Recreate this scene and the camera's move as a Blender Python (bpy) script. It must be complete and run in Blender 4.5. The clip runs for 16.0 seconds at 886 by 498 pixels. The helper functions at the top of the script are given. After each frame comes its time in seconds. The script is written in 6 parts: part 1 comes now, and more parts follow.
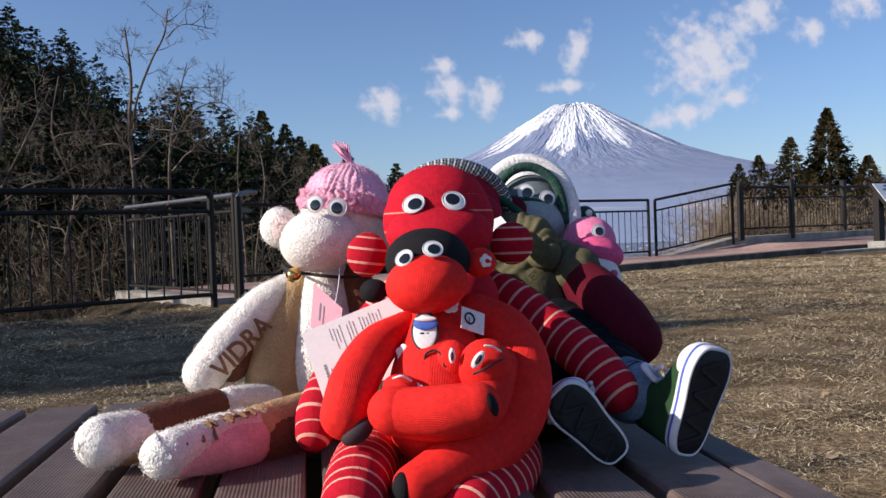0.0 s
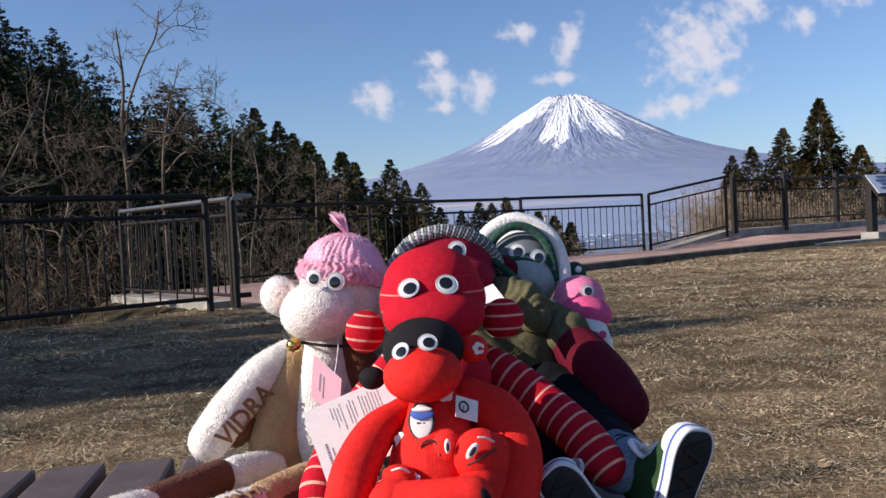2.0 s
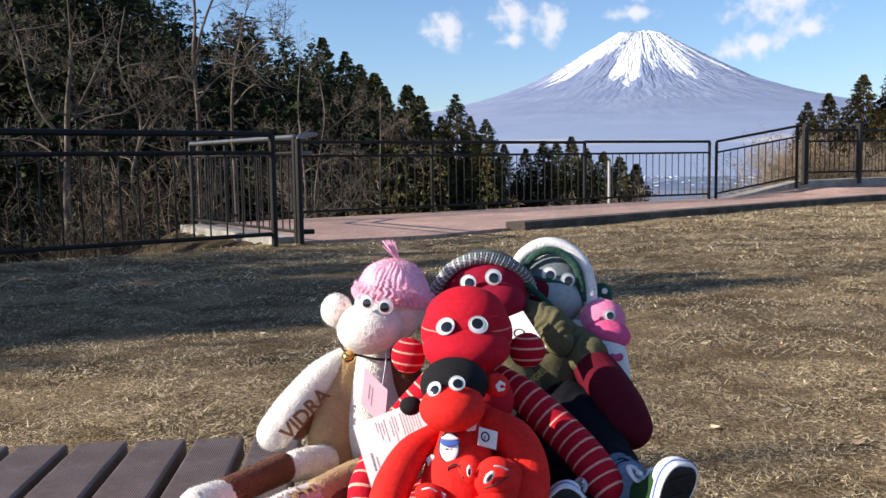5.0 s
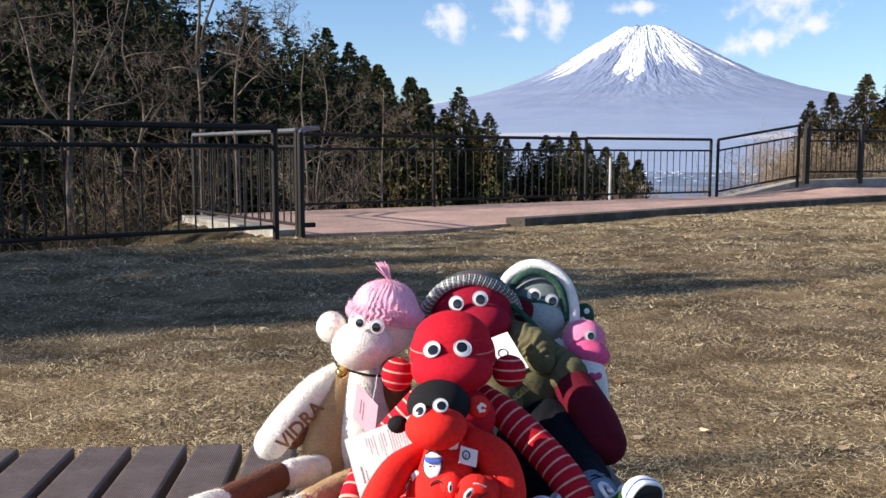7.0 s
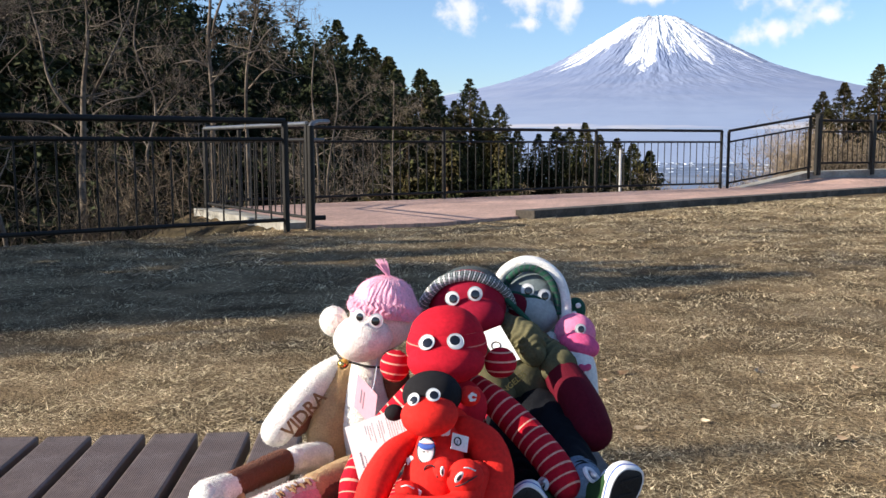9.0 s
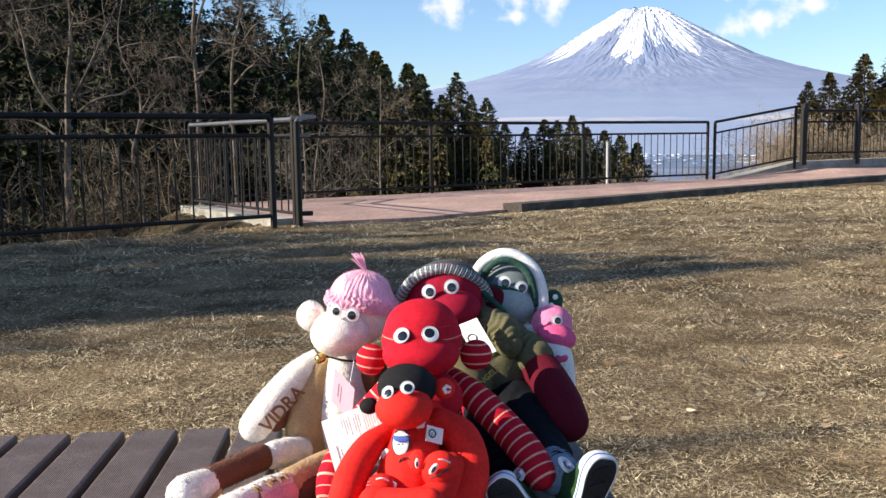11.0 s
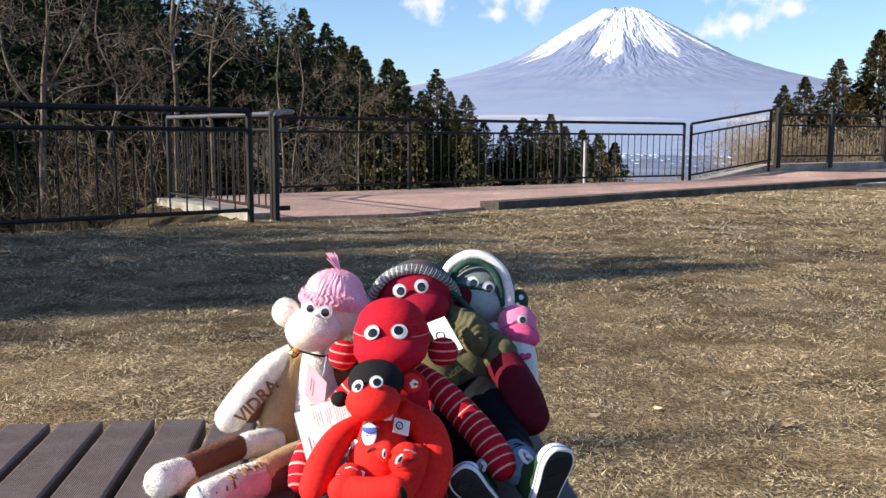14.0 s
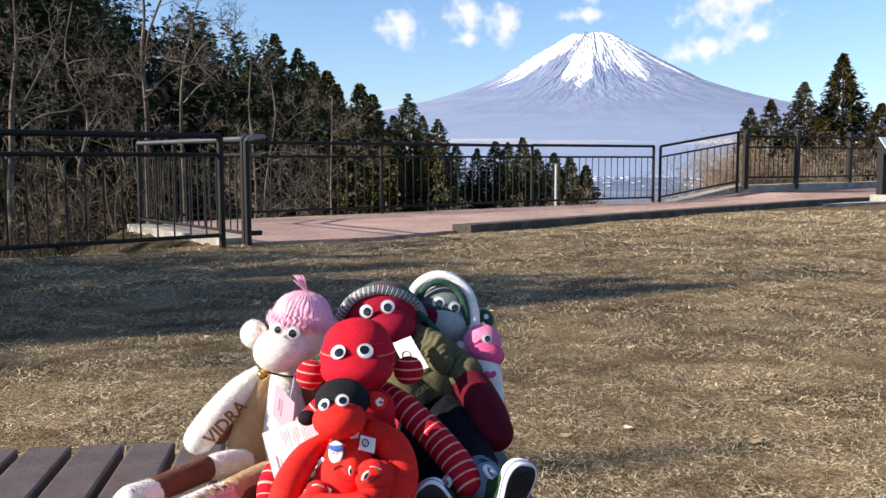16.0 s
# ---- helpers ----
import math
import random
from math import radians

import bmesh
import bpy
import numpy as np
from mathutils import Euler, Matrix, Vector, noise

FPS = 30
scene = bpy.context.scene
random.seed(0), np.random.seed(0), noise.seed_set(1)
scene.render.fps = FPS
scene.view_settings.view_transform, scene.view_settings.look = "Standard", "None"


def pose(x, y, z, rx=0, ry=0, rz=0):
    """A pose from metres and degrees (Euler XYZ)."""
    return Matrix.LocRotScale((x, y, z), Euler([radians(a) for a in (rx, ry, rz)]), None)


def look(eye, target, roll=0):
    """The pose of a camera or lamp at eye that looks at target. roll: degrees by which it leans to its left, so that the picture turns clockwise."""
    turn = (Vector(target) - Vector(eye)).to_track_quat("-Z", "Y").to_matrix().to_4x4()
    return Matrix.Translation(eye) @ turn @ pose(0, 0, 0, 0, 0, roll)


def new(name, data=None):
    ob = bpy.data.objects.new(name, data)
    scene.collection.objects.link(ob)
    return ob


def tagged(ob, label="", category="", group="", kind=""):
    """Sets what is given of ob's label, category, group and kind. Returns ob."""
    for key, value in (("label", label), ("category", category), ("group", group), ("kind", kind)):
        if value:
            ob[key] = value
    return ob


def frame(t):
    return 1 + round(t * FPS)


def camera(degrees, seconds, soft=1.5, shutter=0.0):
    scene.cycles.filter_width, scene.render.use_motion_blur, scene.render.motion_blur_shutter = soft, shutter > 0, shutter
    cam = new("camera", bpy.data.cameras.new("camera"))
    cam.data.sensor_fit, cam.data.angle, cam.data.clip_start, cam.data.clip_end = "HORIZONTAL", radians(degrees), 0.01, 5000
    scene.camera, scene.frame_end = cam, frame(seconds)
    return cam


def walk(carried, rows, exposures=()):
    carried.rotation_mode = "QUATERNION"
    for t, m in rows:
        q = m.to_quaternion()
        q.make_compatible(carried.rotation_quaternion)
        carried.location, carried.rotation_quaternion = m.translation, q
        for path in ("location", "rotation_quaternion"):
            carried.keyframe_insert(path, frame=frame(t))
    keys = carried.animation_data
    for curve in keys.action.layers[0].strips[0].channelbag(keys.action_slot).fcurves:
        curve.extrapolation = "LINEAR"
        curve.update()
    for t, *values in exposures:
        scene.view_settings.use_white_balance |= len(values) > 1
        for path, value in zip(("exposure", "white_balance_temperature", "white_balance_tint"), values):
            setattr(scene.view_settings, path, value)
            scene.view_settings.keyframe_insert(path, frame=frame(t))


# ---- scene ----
cam = camera(52.9, 16.0, soft=1.5)
METRES, EYE, TILT, LEAN, TURN = 0.44, 0.64, -1.25, 0.0, 0.0
ROWS = [
    (0.0, 0.0, 0.0, 0.0, 0.01, 0.19, 2.03),
    (0.5, 0.0017, 0.0004, 0.0142, 0.04, 0.18, 2.39),
    (1.0, 0.0083, -0.0081, 0.0523, -0.07, 0.09, 2.69),
    (1.5, 0.0108, -0.0278, 0.0943, -0.32, -0.06, 2.58),
    (2.0, 0.0082, -0.0632, 0.1457, -0.31, -0.21, 2.88),
    (2.5, 0.022, -0.1229, 0.2028, -0.19, -0.14, 3.14),
    (3.0, 0.0321, -0.1821, 0.2263, -0.03, 0.19, 2.64),
    (3.5, 0.0372, -0.2362, 0.2809, 0.45, -0.03, 2.07),
    (3.7, 0.0385, -0.2465, 0.2905, 0.70, -0.36, 2.0),
    (3.8, 0.0395, -0.2515, 0.2945, 1.0, -0.95, 2.0),
    (3.9, 0.041, -0.2560, 0.2985, 1.65, -1.85, 2.0),
    (4.0, 0.0433, -0.2602, 0.3019, 2.4, -2.65, 2.1),
    (4.1, 0.0455, -0.2640, 0.3070, 2.75, -3.4, 2.0),
    (4.2, 0.0480, -0.2680, 0.3125, 3.05, -4.05, 1.9),
    (6.3, 0.0930, -0.3560, 0.4280, 3.46, -4.38, -0.1),
    (6.5, 0.0968, -0.3669, 0.4355, 3.46, -4.34, -0.11),
    (7.0, 0.1014, -0.4081, 0.4421, 3.87, -4.8, -0.13),
    (7.5, 0.1151, -0.4477, 0.4497, 4.04, -5.01, 0.13),
    (8.0, 0.1255, -0.4864, 0.4607, 4.1, -5.09, 0.3),
    (8.5, 0.1337, -0.5097, 0.4657, 4.36, -5.29, -0.08),
    (8.7, 0.1390, -0.5140, 0.4670, 4.5, -5.3, -0.05),
    (10.8, 0.1790, -0.5180, 0.4648, 4.2, -5.75, 0.65),
    (11.0, 0.182, -0.5194, 0.4649, 3.82, -5.71, 0.68),
    (11.5, 0.1907, -0.5247, 0.4682, 3.51, -5.58, 0.63),
    (12.0, 0.1896, -0.5195, 0.4665, 3.21, -5.55, 0.5),
    (12.5, 0.1929, -0.5315, 0.4692, 2.98, -5.55, 0.25),
    (13.0, 0.1891, -0.5657, 0.4792, 2.86, -5.75, 0.19),
    (13.5, 0.1958, -0.5939, 0.494, 2.74, -5.88, -0.21),
    (14.0, 0.2069, -0.6201, 0.4884, 2.46, -5.95, -0.33),
    (14.5, 0.2144, -0.6325, 0.4876, 1.8, -5.53, 0.09),
    (15.0, 0.2111, -0.6467, 0.4851, 1.24, -5.14, 0.44),
    (15.5, 0.2189, -0.6629, 0.4871, 0.96, -4.73, 0.16),
    (16.0, 0.2319, -0.6729, 0.4864, 0.72, -4.43, 0.08),
]
walk(cam, [(t, pose(0, 0, EYE, TILT, LEAN, TURN) @ pose(METRES * x, METRES * y, METRES * z, 90 + pitch, roll, yaw)) for t, x, y, z, yaw, pitch, roll in ROWS],
     exposures=[(0.0, 0.28, 6500, 18), (3.5, 0.50, 6500, 17), (4.2, 0.62, 6550, 15), (6.5, 0.78, 6700, 13), (11.0, 0.92, 6800, 11), (16.0, 0.89, 6750, 13)])

# ---- light ----
SUN_AZ, SUN_EL = radians(106), radians(25)      # from straight ahead round to the left; above the horizon
to_sun = Vector((-math.sin(SUN_AZ) * math.cos(SUN_EL), math.cos(SUN_AZ) * math.cos(SUN_EL), math.sin(SUN_EL)))
world = bpy.data.worlds.new("sky")
scene.world = world
world.use_nodes = True
wn = world.node_tree
sky = wn.nodes.new("ShaderNodeTexSky")
sky.sky_type, sky.sun_disc = "NISHITA", False
sky.sun_elevation, sky.sun_rotation = SUN_EL, -SUN_AZ
sky.altitude, sky.air_density, sky.dust_density, sky.ozone_density = 900, 1.0, 1.2, 4.8
wn.links.new(sky.outputs[0], wn.nodes["Background"].inputs[0])
wn.nodes["Background"].inputs[1].default_value = 0.108
sun = new("sun", bpy.data.lights.new("sun", "SUN"))
sun.data.energy, sun.data.angle, sun.data.color = 4.75, radians(0.5), (1.0, 0.94, 0.81)
sun.matrix_world = look((0, 0, 0), -to_sun)
sun.location = (-30, -10, 30)


# ---- materials ----
def material(name, base, rough=0.8, metal=0.0, gloss=0.5, spread=0.25, grain=40.0, blot=4.0, bump=0.3, bump_scale=120.0, depth=0.002, random_by=None, coat=0.0, sheen=0.0, coords="Object"):
    """A surface with colour that varies at two scales and fine relief."""
    m = bpy.data.materials.new(name)
    m.use_nodes = True
    n, l = m.node_tree.nodes, m.node_tree.links
    b = n["Principled BSDF"]
    tc = n.new("ShaderNodeTexCoord")
    def tex(scale, detail=4):
        t = n.new("ShaderNodeTexNoise")
        t.inputs["Scale"].default_value, t.inputs["Detail"].default_value = scale, detail
        l.new(tc.outputs[coords], t.inputs["Vector"])
        return t.outputs[0]
    def ramp(value, low, high):
        r = n.new("ShaderNodeMapRange")
        r.inputs[1].default_value, r.inputs[2].default_value, r.inputs[3].default_value, r.inputs[4].default_value = 0.3, 0.7, low, high
        l.new(value, r.inputs[0])
        return r.outputs[0]
    def times(a, c):
        x = n.new("ShaderNodeMath")
        x.operation = "MULTIPLY"
        l.new(a, x.inputs[0]), l.new(c, x.inputs[1])
        return x.outputs[0]
    value = times(ramp(tex(blot, 5), 1 - spread, 1 + spread), ramp(tex(grain, 6), 1 - spread, 1 + spread))
    if random_by:
        src = n.new("ShaderNodeNewGeometry").outputs["Random Per Island"] if random_by == "island" else n.new("ShaderNodeObjectInfo").outputs["Random"]
        r = n.new("ShaderNodeMapRange")
        r.inputs[3].default_value, r.inputs[4].default_value = (0.35, 1.65) if random_by == "island" else (0.6, 1.4)
        l.new(src, r.inputs[0])
        value = times(value, r.outputs[0])
    mix = n.new("ShaderNodeVectorMath")
    mix.operation = "SCALE"
    mix.inputs[0].default_value = base
    l.new(value, mix.inputs["Scale"])
    l.new(mix.outputs[0], b.inputs["Base Color"])
    b.inputs["Roughness"].default_value, b.inputs["Metallic"].default_value = rough, metal
    b.inputs["Specular IOR Level"].default_value = gloss
    b.inputs["Coat Weight"].default_value, b.inputs["Sheen Weight"].default_value = coat, sheen
    if bump:
        bp = n.new("ShaderNodeBump")
        bp.inputs["Strength"].default_value, bp.inputs["Distance"].default_value = bump, depth
        l.new(tex(bump_scale, 5), bp.inputs["Height"])
        l.new(bp.outputs[0], b.inputs["Normal"])
    m["tint"] = mix.name
    return m


def two_tone(m, other, scale, low=0.45, high=0.58, coords="Object"):
    """Blends a second colour into a material in patches."""
    n, l = m.node_tree.nodes, m.node_tree.links
    tc = n.new("ShaderNodeTexCoord")
    t = n.new("ShaderNodeTexNoise")
    t.inputs["Scale"].default_value, t.inputs["Detail"].default_value = scale, 6
    l.new(tc.outputs[coords], t.inputs["Vector"])
    r = n.new("ShaderNodeMapRange")
    r.inputs[1].default_value, r.inputs[2].default_value = low, high
    l.new(t.outputs[0], r.inputs[0])
    mx = n.new("ShaderNodeMix")
    mx.data_type = "RGBA"
    l.new(r.outputs[0], mx.inputs[0])
    mx.inputs[6].default_value = (*n[m["tint"]].inputs[0].default_value, 1)
    mx.inputs[7].default_value = (*other, 1)
    l.new(mx.outputs[2], n[m["tint"]].inputs[0])
    return m


LAWN = two_tone(material("dry_lawn", (0.205, 0.145, 0.083), 0.95, gloss=0.08, spread=0.5, grain=60, blot=1.3, bump=1.0, bump_scale=70, depth=0.03), (0.08, 0.056, 0.03), 2.6, 0.42, 0.62)
BLADE = two_tone(material("grass_blade", (0.74, 0.60, 0.375), 0.8, gloss=0.08, spread=0.4, grain=14, blot=1.1, bump=0, random_by="island"), (0.34, 0.24, 0.13), 3.6, 0.48, 0.62)
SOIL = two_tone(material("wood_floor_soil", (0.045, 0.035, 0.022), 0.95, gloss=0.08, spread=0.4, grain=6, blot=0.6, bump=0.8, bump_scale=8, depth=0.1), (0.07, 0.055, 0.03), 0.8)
# distance haze is painted into the plain's blue-grey colours
PLAIN = two_tone(material("hazy_far_plain", (0.155, 0.20, 0.29), 0.95, gloss=0.08, spread=0.25, grain=0.02, blot=0.004, bump=0), (0.22, 0.26, 0.34), 0.006, 0.45, 0.6)
BARK = two_tone(material("pale_bark", (0.19, 0.155, 0.125), 0.9, gloss=0.08, spread=0.35, grain=12, blot=1.2, bump=0.6, bump_scale=40, depth=0.01), (0.085, 0.066, 0.052), 1.1)
TWIG = material("dry_twig", (0.112, 0.086, 0.062), 0.9, gloss=0.08, spread=0.3, grain=8, blot=0.8, bump=0, random_by="island")
HEDGE_TWIG = material("pale_hedge_twig", (0.25, 0.195, 0.14), 0.9, gloss=0.08, spread=0.35, grain=8, blot=0.8, bump=0, random_by="island")
CEDAR_BARK = material("cedar_bark", (0.13, 0.085, 0.055), 0.95, gloss=0.08, spread=0.35, grain=10, blot=1, bump=0.5, bump_scale=20, depth=0.02)
CEDAR = two_tone(material("cedar_foliage", (0.050, 0.054, 0.022), 0.75, gloss=0.08, spread=0.35, grain=1.2, blot=0.25, bump=0, random_by="island"), (0.088, 0.062, 0.024), 0.5, 0.48, 0.68)
BROWNED = two_tone(material("browned_cedar_foliage", (0.062, 0.046, 0.018), 0.75, gloss=0.08, spread=0.35, grain=1.2, blot=0.25, bump=0, random_by="island"), (0.035, 0.036, 0.014), 0.6, 0.45, 0.65)
WOODS = two_tone(material("woods_foliage", (0.028, 0.034, 0.016), 0.8, gloss=0.08, spread=0.35, grain=0.9, blot=0.1, bump=0, random_by="island"), (0.024, 0.020, 0.009), 0.2, 0.55, 0.75)
LEAF = two_tone(material("dead_leaf", (0.42, 0.33, 0.22), 0.7, spread=0.25, grain=60, blot=0.7, bump=0, random_by="island"), (0.16, 0.09, 0.045), 0.9)
STEEL = material("dark_brown_painted_steel", (0.013, 0.0112, 0.0102), 0.55, gloss=0.25, spread=0.2, grain=60, blot=5, bump=0.15, bump_scale=200, depth=0.001)
WORN = material("worn_galvanised_steel", (0.20, 0.20, 0.205), 0.35, 0.7, spread=0.2, grain=60, blot=5, bump=0.1)
PALE_STEEL = material("white_painted_steel", (0.42, 0.42, 0.42), 0.4, spread=0.1, bump=0.1)
CONCRETE = two_tone(material("weathered_concrete", (0.34, 0.325, 0.29), 0.9, spread=0.2, grain=30, blot=2.5, bump=0.5, bump_scale=60, depth=0.006), (0.24, 0.225, 0.195), 3)
KERB = two_tone(material("dark_timber_kerb", (0.055, 0.043, 0.033), 0.85, spread=0.3, grain=30, blot=3, bump=0.5, bump_scale=50, depth=0.006), (0.09, 0.074, 0.058), 4)
PANEL = material("sign_panel", (0.72, 0.75, 0.78), 0.3, spread=0.05, bump=0)
INK = material("print_ink", (0.12, 0.16, 0.3), 0.5, spread=0.1, bump=0)
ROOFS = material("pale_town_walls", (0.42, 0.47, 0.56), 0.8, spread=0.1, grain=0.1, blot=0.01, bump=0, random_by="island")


def paving():
    """Pink-brown paving bricks with sanded joints."""
    m = material("pink_paving_brick", (0.40, 0.245, 0.19), 0.9, spread=0.22, grain=25, blot=1.2, bump=0.3, bump_scale=60)
    n, l = m.node_tree.nodes, m.node_tree.links
    tc = n.new("ShaderNodeTexCoord")
    turn = n.new("ShaderNodeMapping")
    turn.inputs["Rotation"].default_value = (0, 0, radians(-40))
    l.new(tc.outputs["Object"], turn.inputs[0])
    br = n.new("ShaderNodeTexBrick")
    br.inputs["Scale"].default_value = 1.0
    br.inputs["Brick Width"].default_value, br.inputs["Row Height"].default_value, br.inputs["Mortar Size"].default_value = 0.22, 0.11, 0.006
    br.inputs["Color1"].default_value, br.inputs["Color2"].default_value, br.inputs["Mortar"].default_value = (0.46, 0.285, 0.225, 1), (0.38, 0.24, 0.195, 1), (0.27, 0.19, 0.155, 1)
    l.new(turn.outputs[0], br.inputs["Vector"])
    l.new(br.outputs["Color"], n[m["tint"]].inputs[0])
    return m


def composite():
    """Brown wood-plastic planking with fine grooves along its length."""
    m = two_tone(material("grooved_brown_composite", (0.100, 0.070, 0.060), 0.6, spread=0.18, grain=90, blot=9, bump=0.0), (0.125, 0.093, 0.085), 14)
    n, l = m.node_tree.nodes, m.node_tree.links
    tc = n.new("ShaderNodeTexCoord")
    w = n.new("ShaderNodeTexWave")
    w.bands_direction, w.wave_profile = "X", "SIN"
    w.inputs["Scale"].default_value = 130.0
    l.new(tc.outputs["Object"], w.inputs["Vector"])
    g = n.new("ShaderNodeTexNoise")
    g.inputs["Scale"].default_value = 300
    l.new(tc.outputs["Object"], g.inputs["Vector"])
    add = n.new("ShaderNodeMath")
    add.operation = "MULTIPLY_ADD"
    add.inputs[1].default_value = 0.4
    l.new(g.outputs[0], add.inputs[0]), l.new(w.outputs["Fac"], add.inputs[2])
    bp = n.new("ShaderNodeBump")
    bp.inputs["Strength"].default_value, bp.inputs["Distance"].default_value = 0.4, 0.001
    l.new(add.outputs[0], bp.inputs["Height"]), l.new(bp.outputs[0], n["Principled BSDF"].inputs["Normal"])
    return m


def mountain():
    """Bare volcanic rock, distance haze painted into its blue tint, with a snow cap that runs down the gullies."""
    m = bpy.data.materials.new("snowy_volcanic_slope")
    m.use_nodes = True
    n, l = m.node_tree.nodes, m.node_tree.links
    b = n["Principled BSDF"]
    b.inputs["Roughness"].default_value = 0.95
    at = n.new("ShaderNodeAttribute")
    at.attribute_name = "snow"
    tc = n.new("ShaderNodeTexCoord")
    t = n.new("ShaderNodeTexNoise")
    t.inputs["Scale"].default_value, t.inputs["Detail"].default_value = 0.022, 8
    l.new(tc.outputs["Object"], t.inputs["Vector"])
    add = n.new("ShaderNodeMath")
    add.operation = "MULTIPLY_ADD"
    add.inputs[1].default_value = 0.5
    l.new(t.outputs[0], add.inputs[0]), l.new(at.outputs["Fac"], add.inputs[2])
    r = n.new("ShaderNodeMapRange")
    r.inputs[1].default_value, r.inputs[2].default_value = 0.64, 0.94
    l.new(add.outputs[0], r.inputs[0])
    t2 = n.new("ShaderNodeTexNoise")
    t2.inputs["Scale"].default_value, t2.inputs["Detail"].default_value = 0.006, 7
    l.new(tc.outputs["Object"], t2.inputs["Vector"])
    # rock colours lighter and bluer than bare rock, for haze
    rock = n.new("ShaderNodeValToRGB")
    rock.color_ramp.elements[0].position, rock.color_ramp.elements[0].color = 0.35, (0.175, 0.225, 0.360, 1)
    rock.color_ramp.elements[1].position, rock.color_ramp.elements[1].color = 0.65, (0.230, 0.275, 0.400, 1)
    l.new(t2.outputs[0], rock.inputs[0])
    mx = n.new("ShaderNodeMix")
    mx.data_type = "RGBA"
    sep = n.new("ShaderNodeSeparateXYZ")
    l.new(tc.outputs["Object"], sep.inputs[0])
    haze_low = n.new("ShaderNodeMapRange")      # distance haze painted into the colour, paler towards the foot
    haze_low.inputs[1].default_value, haze_low.inputs[2].default_value, haze_low.inputs[3].default_value, haze_low.inputs[4].default_value = 60, 190, 0.75, 0.0
    l.new(sep.outputs[2], haze_low.inputs[0])
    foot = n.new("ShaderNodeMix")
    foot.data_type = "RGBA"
    l.new(haze_low.outputs[0], foot.inputs[0]), l.new(rock.outputs[0], foot.inputs[6])
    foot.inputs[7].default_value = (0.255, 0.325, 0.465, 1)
    strip = n.new("ShaderNodeValToRGB")       # a belt of pale stubble fields low on the slope
    strip.color_ramp.elements[0].position, strip.color_ramp.elements[0].color = 0.28, (0, 0, 0, 1)
    strip.color_ramp.elements[1].position, strip.color_ramp.elements[1].color = 0.72, (0, 0, 0, 1)
    strip.color_ramp.elements.new(0.36).color = (1, 1, 1, 1)
    strip.color_ramp.elements.new(0.62).color = (1, 1, 1, 1)
    low = n.new("ShaderNodeMapRange")
    low.inputs[1].default_value, low.inputs[2].default_value = 14, 58
    l.new(sep.outputs[2], low.inputs[0]), l.new(low.outputs[0], strip.inputs[0])
    patch = n.new("ShaderNodeTexNoise")
    patch.inputs["Scale"].default_value, patch.inputs["Detail"].default_value = 0.0022, 4
    l.new(tc.outputs["Object"], patch.inputs["Vector"])
    cut = n.new("ShaderNodeMapRange")
    cut.inputs[1].default_value, cut.inputs[2].default_value, cut.inputs[4].default_value = 0.46, 0.52, 0.8
    l.new(patch.outputs[0], cut.inputs[0])
    both = n.new("ShaderNodeMath")
    both.operation = "MULTIPLY"
    l.new(strip.outputs[0], both.inputs[0]), l.new(cut.outputs[0], both.inputs[1])
    belt = n.new("ShaderNodeMix")
    belt.data_type = "RGBA"
    l.new(both.outputs[0], belt.inputs[0]), l.new(foot.outputs[2], belt.inputs[6])
    belt.inputs[7].default_value = (0.50, 0.47, 0.48, 1)
    l.new(r.outputs[0], mx.inputs[0]), l.new(belt.outputs[2], mx.inputs[6])
    mx.inputs[7].default_value = (0.76, 0.78, 0.82, 1)
    l.new(mx.outputs[2], b.inputs["Base Color"])
    return m


